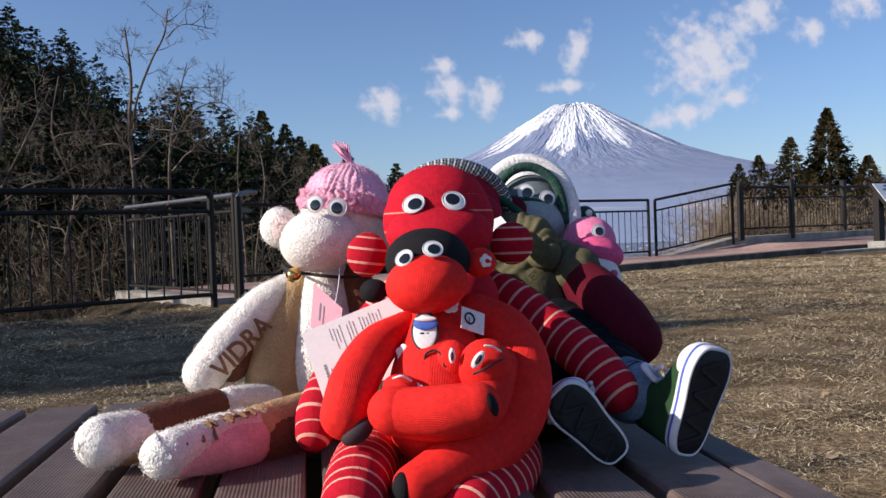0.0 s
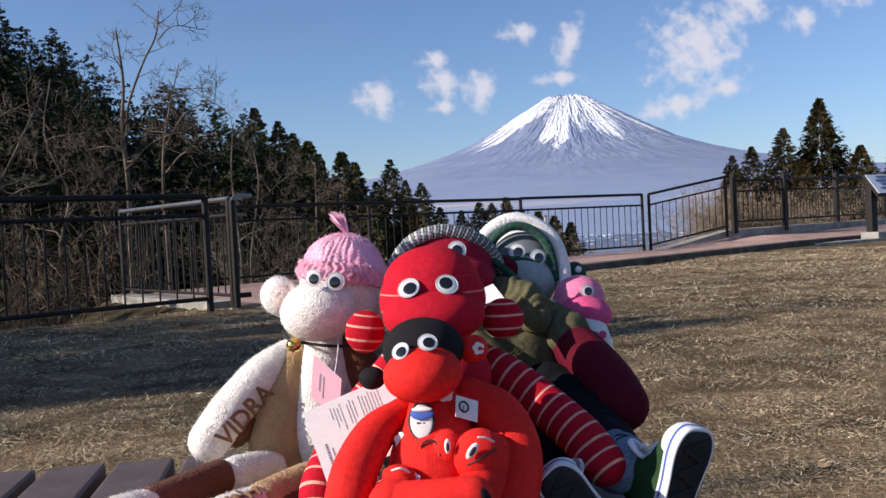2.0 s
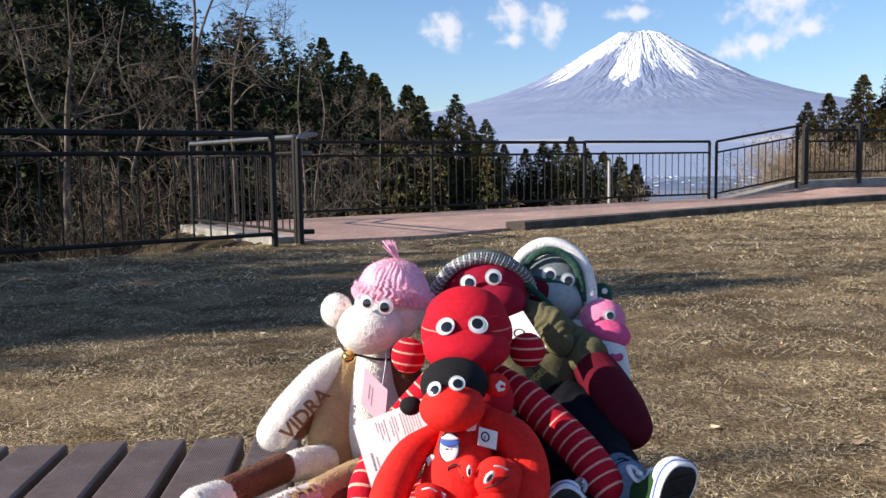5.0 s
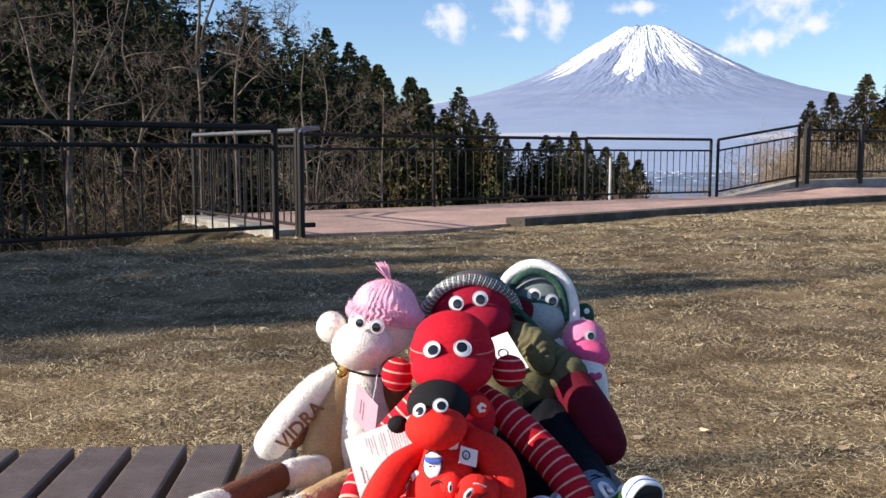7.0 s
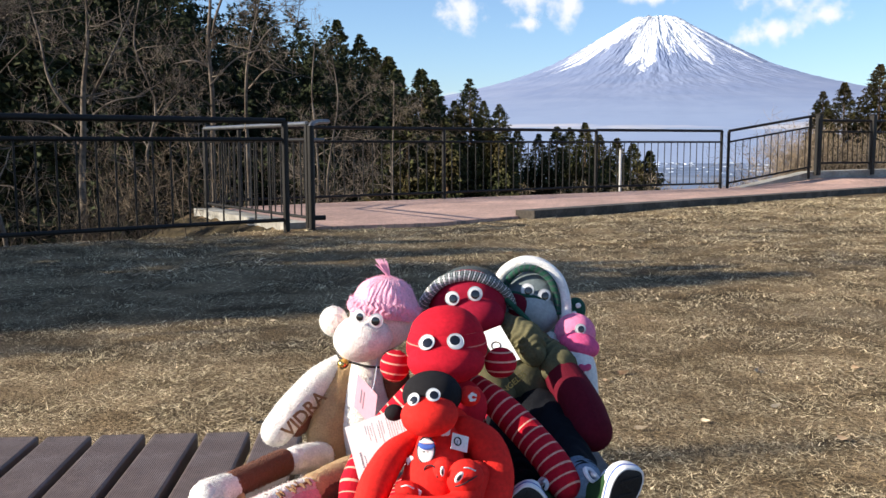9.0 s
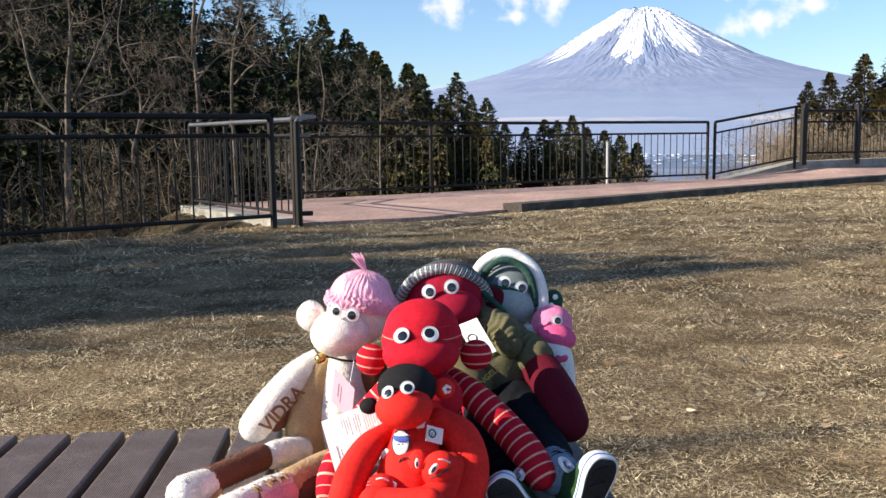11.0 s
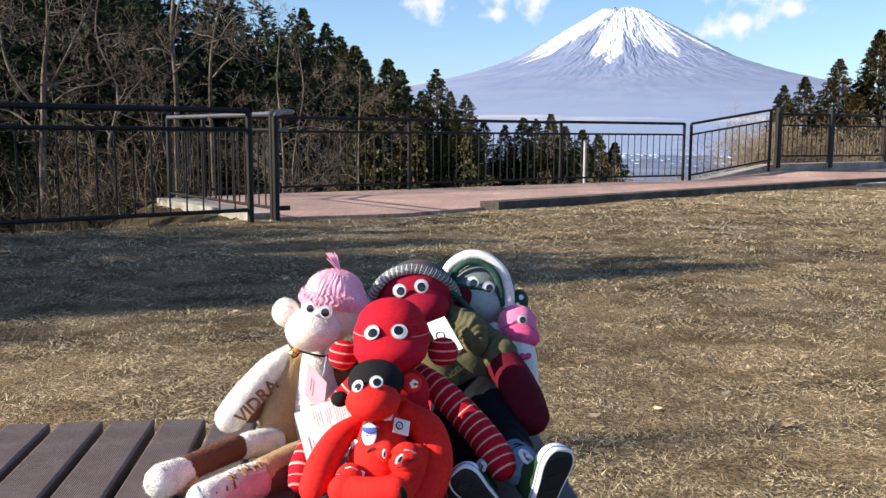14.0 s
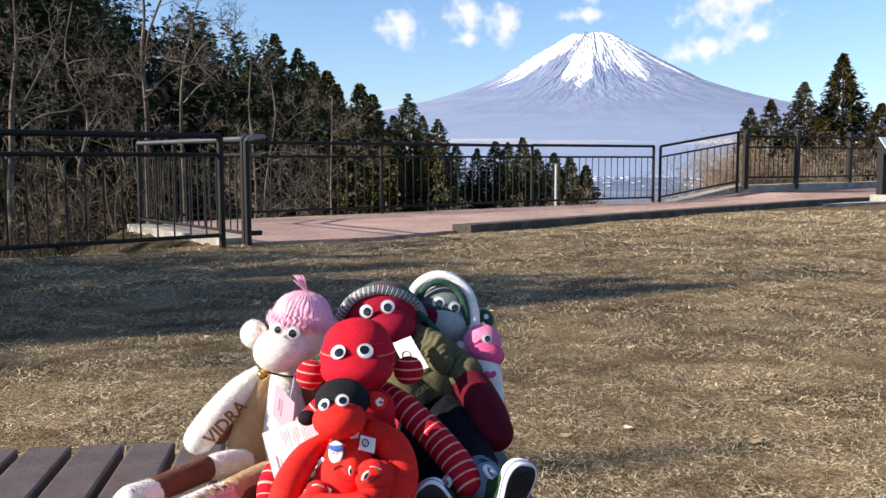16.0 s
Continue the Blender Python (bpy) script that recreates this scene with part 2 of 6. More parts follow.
def cloud_material(seed):
    """Soft white vapour that thins out to nothing at its rim."""
    m = bpy.data.materials.new("cloud_vapour")
    m.use_nodes = True
    n, l = m.node_tree.nodes, m.node_tree.links
    n.remove(n["Principled BSDF"])
    out = n["Material Output"]
    tc = n.new("ShaderNodeTexCoord")
    ln = n.new("ShaderNodeVectorMath")
    ln.operation = "LENGTH"
    mp = n.new("ShaderNodeMapping")
    mp.inputs["Location"].default_value = (-1, -1, -1)
    mp.inputs["Scale"].default_value = (2, 2, 2)
    l.new(tc.outputs["UV"], mp.inputs[0])
    flat = n.new("ShaderNodeVectorMath")
    flat.operation = "MULTIPLY"
    flat.inputs[1].default_value = (1, 1, 0)
    l.new(mp.outputs[0], flat.inputs[0])
    l.new(flat.outputs[0], ln.inputs[0])
    t = n.new("ShaderNodeTexNoise")
    t.noise_dimensions = "4D"
    t.inputs["W"].default_value = seed
    t.inputs["Scale"].default_value, t.inputs["Detail"].default_value, t.inputs["Roughness"].default_value = 0.014, 6, 0.52
    l.new(tc.outputs["Object"], t.inputs["Vector"])
    a = n.new("ShaderNodeMath")
    a.operation = "MULTIPLY_ADD"
    a.inputs[1].default_value = -0.62
    l.new(ln.outputs["Value"], a.inputs[0]), l.new(t.outputs[0], a.inputs[2])
    r = n.new("ShaderNodeMapRange")
    r.interpolation_type = "SMOOTHSTEP"
    r.inputs[1].default_value, r.inputs[2].default_value, r.inputs[3].default_value, r.inputs[4].default_value = 0.0, 0.46, 0.0, 0.88
    l.new(a.outputs[0], r.inputs[0])
    # emission stands in for sunlight on the vapour
    em = n.new("ShaderNodeEmission")
    em.inputs[0].default_value, em.inputs[1].default_value = (0.86, 0.89, 0.96, 1), 0.66
    tr = n.new("ShaderNodeBsdfTransparent")
    mx = n.new("ShaderNodeMixShader")
    l.new(r.outputs[0], mx.inputs[0]), l.new(tr.outputs[0], mx.inputs[1]), l.new(em.outputs[0], mx.inputs[2])
    l.new(mx.outputs[0], out.inputs[0])
    return m


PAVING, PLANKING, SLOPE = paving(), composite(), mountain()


# ---- mesh helpers ----
class Soup:
    """Gathers pieces of geometry, with UVs in metres and a material slot each, into one mesh."""
    def __init__(self):
        self.v, self.f, self.m, self.uv, self.count = [], [], [], [], 0

    def add(self, verts, faces, slot=0, uv=None):
        verts = np.asarray(verts, float)
        self.v.append(verts)
        self.uv.append(np.zeros((len(verts), 2)) if uv is None else np.asarray(uv, float))
        self.f += [tuple(i + self.count for i in f) for f in faces]
        self.m += [slot] * len(faces)
        self.count += len(verts)
        return self

    def mesh(self, name, mats, smooth=True):
        me = bpy.data.meshes.new(name)
        me.from_pydata(np.concatenate(self.v).tolist(), [], self.f)
        for m in (mats if isinstance(mats, (list, tuple)) else [mats]):
            me.materials.append(m)
        me.polygons.foreach_set("material_index", np.array(self.m, dtype=np.int32))
        me.polygons.foreach_set("use_smooth", np.full(len(self.f), smooth))
        uv = np.concatenate(self.uv)
        idx = np.empty(len(me.loops), dtype=np.int32)
        me.loops.foreach_get("vertex_index", idx)
        me.uv_layers.new(name="UVMap").data.foreach_set("uv", uv[idx].astype(np.float32).ravel())
        me.update()
        return me


def put(name, me, parent=None, m=None, label=""):
    ob = new(name, me)
    ob.parent = parent
    if m is not None:
        ob.matrix_basis = m
    return tagged(ob, label)


def part(name, bm, mat, parent=None, label=""):
    me = bpy.data.meshes.new(name)
    bm.to_mesh(me)
    bm.free()
    me.materials.append(mat)
    return put(name, me, parent, label=label)


def block(size, at=(0, 0, 0), bevel=0.004, turn=None):
    bm = bmesh.new()
    bmesh.ops.create_cube(bm, size=1)
    bmesh.ops.scale(bm, vec=size, verts=bm.verts)
    if bevel:
        bmesh.ops.bevel(bm, geom=bm.edges[:], offset=bevel, segments=2, affect="EDGES", profile=0.5)
    bmesh.ops.transform(bm, matrix=Matrix.Translation(at) @ (turn or Matrix()), verts=bm.verts)
    return bm


def grid_faces(rows, cols):
    i = np.arange(rows - 1)[:, None] * cols + np.arange(cols - 1)[None, :]
    return np.stack([i, i + 1, i + cols + 1, i + cols], -1).reshape(-1, 4).tolist()


def smooth_path(points, n):
    """n places along a smooth curve through the points (rows of any width)."""
    p = np.asarray(points, float)
    if len(p) == 2:
        return p[0] + (p[1] - p[0]) * np.linspace(0, 1, n)[:, None]
    q = np.vstack([2 * p[0] - p[1], p, 2 * p[-1] - p[-2]])
    out = []
    for s in np.linspace(0, len(p) - 1 - 1e-6, n):
        i, t = int(s), s - int(s)
        a, b, c, d = q[i:i + 4]
        out.append(0.5 * (2 * b + (c - a) * t + (2 * a - 5 * b + 4 * c - d) * t * t + (3 * b - a - 3 * c + d) * t ** 3))
    return np.array(out)


def sweep(points, n=24, sides=20, cap=True, flat=1.0):
    """A round limb through rows of (x, y, z, radius), with domed ends. Returns verts, faces, uv in metres."""
    p = smooth_path(points, n)
    c, r = p[:, :3], np.maximum(p[:, 3], 1e-4)
    if cap:
        a = np.linspace(0, math.pi / 2, 7)[:-1]
        d0, d1 = c[0] - c[1], c[-1] - c[-2]
        d0, d1 = d0 / np.linalg.norm(d0), d1 / np.linalg.norm(d1)
        c = np.vstack([[c[0] + d0 * r[0] * math.cos(t) for t in a], c, [c[-1] + d1 * r[-1] * math.cos(t) for t in a[::-1]]])
        r = np.concatenate([r[0] * np.sin(a) + 1e-5, r, r[-1] * np.sin(a[::-1]) + 1e-5])
    tan = np.gradient(c, axis=0)
    tan /= np.linalg.norm(tan, axis=1)[:, None] + 1e-12
    ref = np.array((0, 0, 1.0)) if abs(tan[len(tan) // 2][2]) < 0.9 else np.array((0, 1.0, 0))
    side = np.cross(tan, ref)
    side /= np.linalg.norm(side, axis=1)[:, None] + 1e-12
    up = np.cross(side, tan)
    th = np.linspace(0, 2 * math.pi, sides + 1) + math.pi / 2
    ring = side[:, None, :] * np.cos(th)[None, :, None] + up[:, None, :] * np.sin(th)[None, :, None] * flat
    v = c[:, None, :] + ring * r[:, None, None]
    along = np.concatenate([[0], np.cumsum(np.linalg.norm(np.diff(c, axis=0), axis=1))])
    rmax = r.max()
    uv = np.stack(np.broadcast_arrays((th - th[0])[None, :] * rmax, along[:, None]), -1)
    return v.reshape(-1, 3), grid_faces(len(c), sides + 1), uv.reshape(-1, 2)


def ball(at, radii, turn=None, rows=20, cols=28, squash=1.0):
    """An egg with its pole along its own z. Returns verts, faces, uv in metres."""
    ph, th = np.linspace(0, math.pi, rows), np.linspace(0, 2 * math.pi, cols + 1) + math.pi / 2
    s = np.sin(ph) ** squash
    v = np.stack([np.outer(s, np.cos(th)) * radii[0], np.outer(s, np.sin(th)) * radii[1], np.outer(np.cos(ph), np.ones_like(th)) * radii[2]], -1).reshape(-1, 3)
    if turn is not None:
        v = v @ np.array(turn.to_3x3()).T
    uv = np.stack(np.broadcast_arrays((th - th[0])[None, :] * max(radii[:2]), ph[:, None] * radii[2]), -1)
    return v + np.array(at), grid_faces(rows, cols + 1), uv.reshape(-1, 2)


def rod_mesh(name, radius, length, mat, sides=8):
    s = Soup()
    v, f, uv = sweep([(0, 0, 0, radius), (0, 0, length, radius)], 2, sides, cap=False)
    s.add(v, f, 0, uv)
    for z in (0, length):
        ring = [(radius * math.cos(a), radius * math.sin(a), z) for a in np.linspace(0, 2 * math.pi, sides, endpoint=False)]
        s.add(ring, [tuple(range(sides)) if z else tuple(range(sides))[::-1]])
    return s.mesh(name, mat)


# ---- ground ----
GATE = Vector((-2.19, 8.45))
FAR_A = Vector((-2.67, 12.4))
FAR_DIR = Vector((0.794, 0.607))


def beyond(x, y):
    """How far a place lies outside the fences."""
    s1 = (x - GATE.x) * -0.66 + (y - GATE.y) * 0.75
    s2 = (x - FAR_A.x) * -0.607 + (y - FAR_A.y) * 0.794
    s3 = y - 18.9 + (x - 6) * -0.75
    ret = (x + 2.03) * -0.766 + (y - 8.72) * -0.643
    right = np.where(x > 5.6, s3 - 0.6, s2 - 0.45)
    return np.maximum(np.minimum(right, 60 + 0 * x), np.minimum(s1 - 0.3, np.maximum(ret - 0.2, -4.1 - x)))


def land(x, y):
    """Height of the ground."""
    d = np.maximum(beyond(x, y), 0)
    drop = 9 * (1 - np.exp(-d / 22)) + 36 * (1 - np.exp(-d / 300))
    hill = 26 * np.exp(-(((x + 62) / 30) ** 2 + ((y - 70) / 45) ** 2)) * (1 - np.exp(-d / 20))
    bumps = 0.25 * np.sin(x * 0.7 + 1.3) * np.sin(y * 0.6) * (1 - np.exp(-d / 4)) + 0.012 * np.sin(x * 1.9) * np.sin(y * 1.4 + 1)
    return -drop + hill + bumps


def build_ground():
    n = 261
    u = np.linspace(-1, 1, n)
    ax = 3.0 * np.sinh(8.15 * u)
    X, Y = np.meshgrid(ax, ax + 8)
    Z = land(X, Y)
    faces = np.array(grid_faces(n, n))
    me = bpy.data.meshes.new("ground")
    me.from_pydata(np.stack([X, Y, Z], -1).reshape(-1, 3).tolist(), [], faces.tolist())
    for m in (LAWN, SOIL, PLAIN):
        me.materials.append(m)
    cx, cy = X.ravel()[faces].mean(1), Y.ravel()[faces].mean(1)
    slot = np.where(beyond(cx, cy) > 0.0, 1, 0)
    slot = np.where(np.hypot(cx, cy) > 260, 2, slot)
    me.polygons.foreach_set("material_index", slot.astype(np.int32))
    me.polygons.foreach_set("use_smooth", np.ones(len(faces), bool))
    tagged(put("ground", me), "dry winter lawn on a hilltop falling away to a wide plain", "ground", kind="structure")


build_ground()


def build_grass():
    """Dead, matted blades lying and standing on the lawn."""
    rng = np.random.default_rng(5)
    n, wide = 520000, 220000
    y = np.concatenate([1.0 + 14.0 * rng.random(n) ** 2.0, -5.0 + 20.0 * rng.random(wide)])
    x = np.concatenate([(rng.random(n) * 2 - 1) * (y[:n] * 0.66 + 0.7) + 0.05 * y[:n], rng.uniform(-9.0, 11.0, wide)])
    coarse = np.concatenate([np.ones(n), np.full(wide, 1.7)])
    keep = (beyond(x, y) < 0) & (y < np.interp(x, (-6.0, -2.0, -0.75, 0.2, 7.3, 12.0), (8.0, 8.7, 9.3, 10.15, 17.15, 19.5)))
    x, y, coarse = x[keep], y[keep], coarse[keep]
    n = len(x)
    z = land(x, y)
    a = rng.random(n) * 2 * math.pi
    straw = rng.random(n) < 0.004
    ln = (0.008 + 0.026 * rng.random(n) ** 1.7) * (0.72 + 0.08 * np.abs(y)) * np.where(straw, 3.6, 1.0) * coarse
    rise = np.where(straw, 0.12, 0.04 + 0.42 * rng.random(n) ** 2)
    w = (0.0004 + 0.0007 * rng.random(n)) * (0.42 + 0.26 * np.abs(y)) * coarse * np.where(straw, 1.0, 0.9)
    dx, dy = np.cos(a), np.sin(a)
    base = np.stack([x, y, z + np.where(straw, 0.012, 0.002)], 1)
    side = np.stack([-dy * w, dx * w, 0 * w], 1)
    tip = base + np.stack([dx * ln, dy * ln, rise * ln], 1)
    v = np.stack([base - side, base + side, tip], 1).reshape(-1, 3)
    s = Soup()
    s.v, s.uv, s.count = [v], [np.zeros((len(v), 2))], len(v)
    s.f = (np.arange(n)[:, None] * 3 + np.arange(3)).tolist()
    s.m = [0] * n
    tagged(put("grass", s.mesh("grass", BLADE, False)), "short dry straw-coloured matted winter grass", "grass", kind="stuff")


build_grass()


def litter():
    """Fallen leaves and bits of straw on the lawn."""
    rng = np.random.default_rng(17)
    s = Soup()
    for _ in range(90):
        y = rng.uniform(1.6, 7.5)
        x = rng.uniform(-0.45, 0.55) * y
        a, r = rng.random() * 6.28, rng.uniform(0.012, 0.03)
        t, h = np.linspace(0, 2 * math.pi, 9)[:-1], rng.uniform(0.2, 0.45)
        v = np.stack([np.cos(t) * r, np.sin(t) * r * h, 0.012 + 0.25 * r * np.cos(2 * t + 1)], 1)
        c, sn = math.cos(a), math.sin(a)
        v = v @ np.array(((c, sn, 0), (-sn, c, 0), (0, 0, 1))) + (x, y, float(land(np.array(x), np.array(y))))
        s.add(v, [tuple(range(8))])
    tagged(put("leaf_litter", s.mesh("leaf_litter", LEAF, False)), "scattered pale and brown fallen leaves on the lawn", "leaves", kind="stuff")


litter()


def slab(name, outline, z0, z1, mat, label, category):
    """A flat piece of paving or walling with an outline on the ground."""
    bm = bmesh.new()
    low = [bm.verts.new((x, y, z0)) for x, y in outline]
    face = bm.faces.new(low)
    r = bmesh.ops.extrude_face_region(bm, geom=[face])
    for v in [g for g in r["geom"] if isinstance(g, bmesh.types.BMVert)]:
        v.co.z = z1
    bmesh.ops.recalc_face_normals(bm, faces=bm.faces)
    return tagged(part(name, bm, mat), label, category, kind="structure")


slab("path", [(-3.75, 10.7), (-2.0, 8.75), (-0.75, 9.35), (0.2, 10.42), (7.2, 17.42), (14.0, 21.0), (14.0, 24.5), (9.0, 20.4), (4.2, 17.75), (-2.7, 12.6), (-3.7, 11.75)], -0.1, 0.03, PAVING, "pink-brown brick-paved footpath beside the lawn", "path")
slab("kerb", [(0.08, 10.34), (0.30, 10.24), (7.3, 17.0), (9.6, 18.55), (9.55, 18.75), (7.16, 17.2)], -0.1, 0.1, KERB, "dark timber kerb between lawn and footpath", "kerb")
slab("kerb_slab", [(6.9, 16.25), (8.8, 17.3), (12.5, 19.0), (12.5, 19.4), (9.3, 18.1), (7.6, 16.95)], -0.1, 0.045, CONCRETE, "pale concrete slab at the lawn's edge", "kerb")
slab("gate_footing", [(-2.28, 8.72), (-2.05, 8.86), (-3.78, 11.02), (-4.02, 10.86)], -0.2, 0.07, CONCRETE, "low concrete footing under the fence", "footing")


def path_ramp():
    """The stretch of paving that climbs towards the square-post railing."""
    rows = [((4.3, 17.78, 0.031), (4.9, 15.05, 0.031)), ((5.3, 18.0, 0.12), (6.2, 16.2, 0.07)), ((6.4, 18.4, 0.22), (7.3, 17.14, 0.105)), ((9.0, 19.75, 0.24), (9.6, 18.7, 0.11)), ((14.0, 23.4, 0.24), (14.0, 21.0, 0.11))]
    bm = bmesh.new()
    top = [[bm.verts.new(p) for p in r] for r in rows]
    low = [[bm.verts.new((p[0], p[1], -0.12)) for p in r] for r in rows]
    for k in range(len(rows) - 1):
        bm.faces.new((top[k][0], top[k][1], top[k + 1][1], top[k + 1][0]))
        for s in (0, 1):
            bm.faces.new((top[k][s], top[k + 1][s], low[k + 1][s], low[k][s]))
    bmesh.ops.recalc_face_normals(bm, faces=bm.faces)
    tagged(part("path_ramp", bm, PAVING), "pink-brown brick-paved ramp climbing along the kerb", "path", kind="structure")


path_ramp()


def ramp_wall():
    """The concrete upstand that climbs beside the path."""
    line = [(4.45, 17.72, 0.035), (5.95, 18.35, 0.33), (7.3, 18.75, 0.36), (9.0, 19.9, 0.36), (14.0, 23.6, 0.36)]
    bm = bmesh.new()
    rings = []
    for i, (x, y, z) in enumerate(line):
        a, b = line[max(i - 1, 0)], line[min(i + 1, len(line) - 1)]
        nx, ny = -(b[1] - a[1]), b[0] - a[0]
        k = 0.16 / math.hypot(nx, ny)
        rings.append([bm.verts.new(p) for p in ((x - nx * k, y - ny * k, -0.2), (x - nx * k, y - ny * k, z), (x + nx * k, y + ny * k, z), (x + nx * k, y + ny * k, -0.2))])
    for a, b in zip(rings, rings[1:]):
        for i in range(4):
            bm.faces.new((a[i], b[i], b[(i + 1) % 4], a[(i + 1) % 4]))
    bm.faces.new(rings[0])
    bm.faces.new(rings[-1][::-1])
    bmesh.ops.recalc_face_normals(bm, faces=bm.faces)
    tagged(part("retaining_kerb", bm, CONCRETE), "pale concrete upstand climbing under the fence", "kerb", kind="structure")


ramp_wall()

# ---- fences ----
BALUSTER = {}


def bar(name, a, b, radius, mat, parent, sides=10):
    a, b = Vector(a), Vector(b)
    key = (name, radius, round((b - a).length, 2), mat.name)
    if key not in BALUSTER:
        BALUSTER[key] = rod_mesh(name, radius, (b - a).length, mat, sides)
    q = (b - a).to_track_quat("Z", "Y").to_matrix().to_4x4()
    return put(name, BALUSTER[key], parent, Matrix.Translation(a) @ q)


def fence(name, ends, posts, label, high=1.1, mid=0.92, low=0.13, gap=0.155, post_r=0.03, rail_r=0.022, square=False, mats=(STEEL, STEEL)):
    """A run of railing: handrail, two rails, bars between them and posts at the given shares of its length."""
    a, b = Vector(ends[0]), Vector(ends[1])
    root = tagged(new(name), label, "railing", group="fence runs of the lookout")
    up = Vector((0, 0, 1))
    bar("handrail", a + up * high, b + up * high, rail_r * 1.15, mats[1], root)
    bar("middle_rail", a + up * mid, b + up * mid, rail_r * 0.8, mats[0], root)
    bar("bottom_rail", a + up * low, b + up * low, rail_r * 0.8, mats[0], root)
    for s in posts:
        p = a.lerp(b, s)
        if square:
            bm = block((0.10, 0.10, high + 0.18), (0, 0, (high + 0.02) / 2), 0.008)
            ob = part("post", bm, STEEL, root)
            ob.matrix_basis = Matrix.Translation(p) @ pose(0, 0, 0, 0, 0, 35)
            part("post_cap", block((0.115, 0.115, 0.03), (0, 0, high + 0.12), 0.006), STEEL, ob)
        else:
            bar("post", p + up * -0.1, p + up * (high - 0.005), post_r, mats[0], root, 12)
    n = int((b - a).length / gap)
    for i in range(1, n):
        p = a.lerp(b, i / n)
        bar("baluster", p + up * low, p + up * mid, 0.0085, mats[0], root, 6)
    return root


fence("railing", ((-7.6, 3.67, 0), (-2.19, 8.45, 0)), (0.0, 0.5, 1.0), "dark brown steel railing along the lawn's edge", gap=0.162, post_r=0.034, rail_r=0.025)
fence("railing", ((-2.03, 8.72, 0), (-3.86, 10.9, 0)), (0.0, 1.0), "dark steel return railing with a worn bright handrail", high=1.08, mats=(STEEL, WORN), gap=0.15, post_r=0.031, rail_r=0.021)
fence("railing", ((-3.86, 10.9, 0), (-3.66, 11.68, 0)), (1.0,), "short dark steel railing closing the path's end", high=1.1, gap=0.14)
fence("railing", ((-3.66, 11.68, 0), (-1.04, 13.72, 0)), (1.0,), "dark brown steel railing along the footpath", high=1.12)
fence("railing", ((-1.04, 13.72, 0), (1.5, 15.78, 0)), (1.0,), "dark brown steel railing along the footpath", high=1.12)
fence("railing", ((1.5, 15.78, 0), (4.02, 17.35, 0)), (1.0,), "dark brown steel railing along the footpath", high=1.13)
fence("railing", ((4.17, 17.42, 0.0), (5.95, 18.1, 0.30)), (0.0, 0.97), "dark steel railing climbing beside the concrete ramp", high=1.13)
fence("railing", ((6.1, 18.2, 0.34), (7.3, 18.62, 0.34)), (0.0,), "dark steel railing with square posts on a concrete upstand", high=1.0, mid=0.78, low=0.16, gap=0.115, square=True)
fence("railing", ((7.3, 18.62, 0.34), (8.9, 19.75, 0.34)), (0.0,), "dark steel railing with square posts on a concrete upstand", high=1.0, mid=0.78, low=0.16, gap=0.115, square=True)
fence("railing", ((8.9, 19.75, 0.34), (10.6, 21.0, 0.34)), (0.0, 1.0), "dark steel railing with square posts on a concrete upstand", high=1.0, mid=0.78, low=0.16, gap=0.115, square=True)


def elbows():
    """The bent ends of the handrails at the gap in the fence."""
    root = tagged(new("gate_post"), "thick dark steel gate post with a bright bent handrail end", "gate post")
    bar("post", (-1.98, 8.66, -0.1), (-1.98, 8.66, 1.06), 0.034, STEEL, root, 14)
    s = Soup()
    v, f, uv = sweep([(-1.98, 8.66, 1.03, 0.027), (-1.97, 8.69, 1.075, 0.026), (-1.92, 8.76, 1.10, 0.024), (-1.84, 8.84, 1.105, 0.022)], 12, 12)
    s.add(v, f, 0, uv)
    put("bent_rail", s.mesh("bent_rail", WORN), root)
    bar("bottom_stub", (-1.98, 8.66, 0.13), (-1.86, 8.73, 0.13), 0.025, STEEL, root, 10)
    bar("middle_stub", (-1.98, 8.66, 0.92), (-1.86, 8.73, 0.92), 0.016, WORN, root, 10)


elbows()
lamp = tagged(new("marker_post"), "slim pale galvanised marker post by the railing", "post")
bar("post", (1.98, 16.2, -0.05), (1.98, 16.2, 0.78), 0.026, PALE_STEEL, lamp, 12)
bar("cap", (1.98, 16.2, 0.78), (1.98, 16.2, 0.81), 0.032, WORN, lamp, 12)


def sign_board():
    """A slanted information panel on two dark posts over a concrete base."""
    root = tagged(new("information_board"), "slanted pale information panel on dark posts", "sign")
    at = pose(8.66, 17.52, 0.03, 0, 0, 28)
    root.matrix_basis = at
    part("base", block((1.5, 0.4, 0.14), (0.62, 0.05, 0.07), 0.01), CONCRETE, root)
    for x in (0.0, 1.2):
        part("post", block((0.17, 0.14, 0.98), (x, 0.08, 0.62), 0.01), STEEL, root)
    slope = pose(0, 0, 0, 52, 0, 0)
    part("frame", block((1.5, 0.56, 0.045), (0.6, 0.0, 1.06), 0.006, slope), STEEL, root)
    panel = part("panel", block((1.42, 0.48, 0.012), (0.6, -0.024, 1.082), 0.003, slope), PANEL, root)
    for i in range(4):
        part("printed_bar", block((1.1 - 0.2 * (i % 2), 0.05, 0.004), (0.6, -0.024 - 0.0065 - 0.05 + 0.06 * i - 0.03, 1.082 + 0.01 - 0.075 + 0.077 * i - 0.02), 0.0, slope), INK, panel)


sign_board()


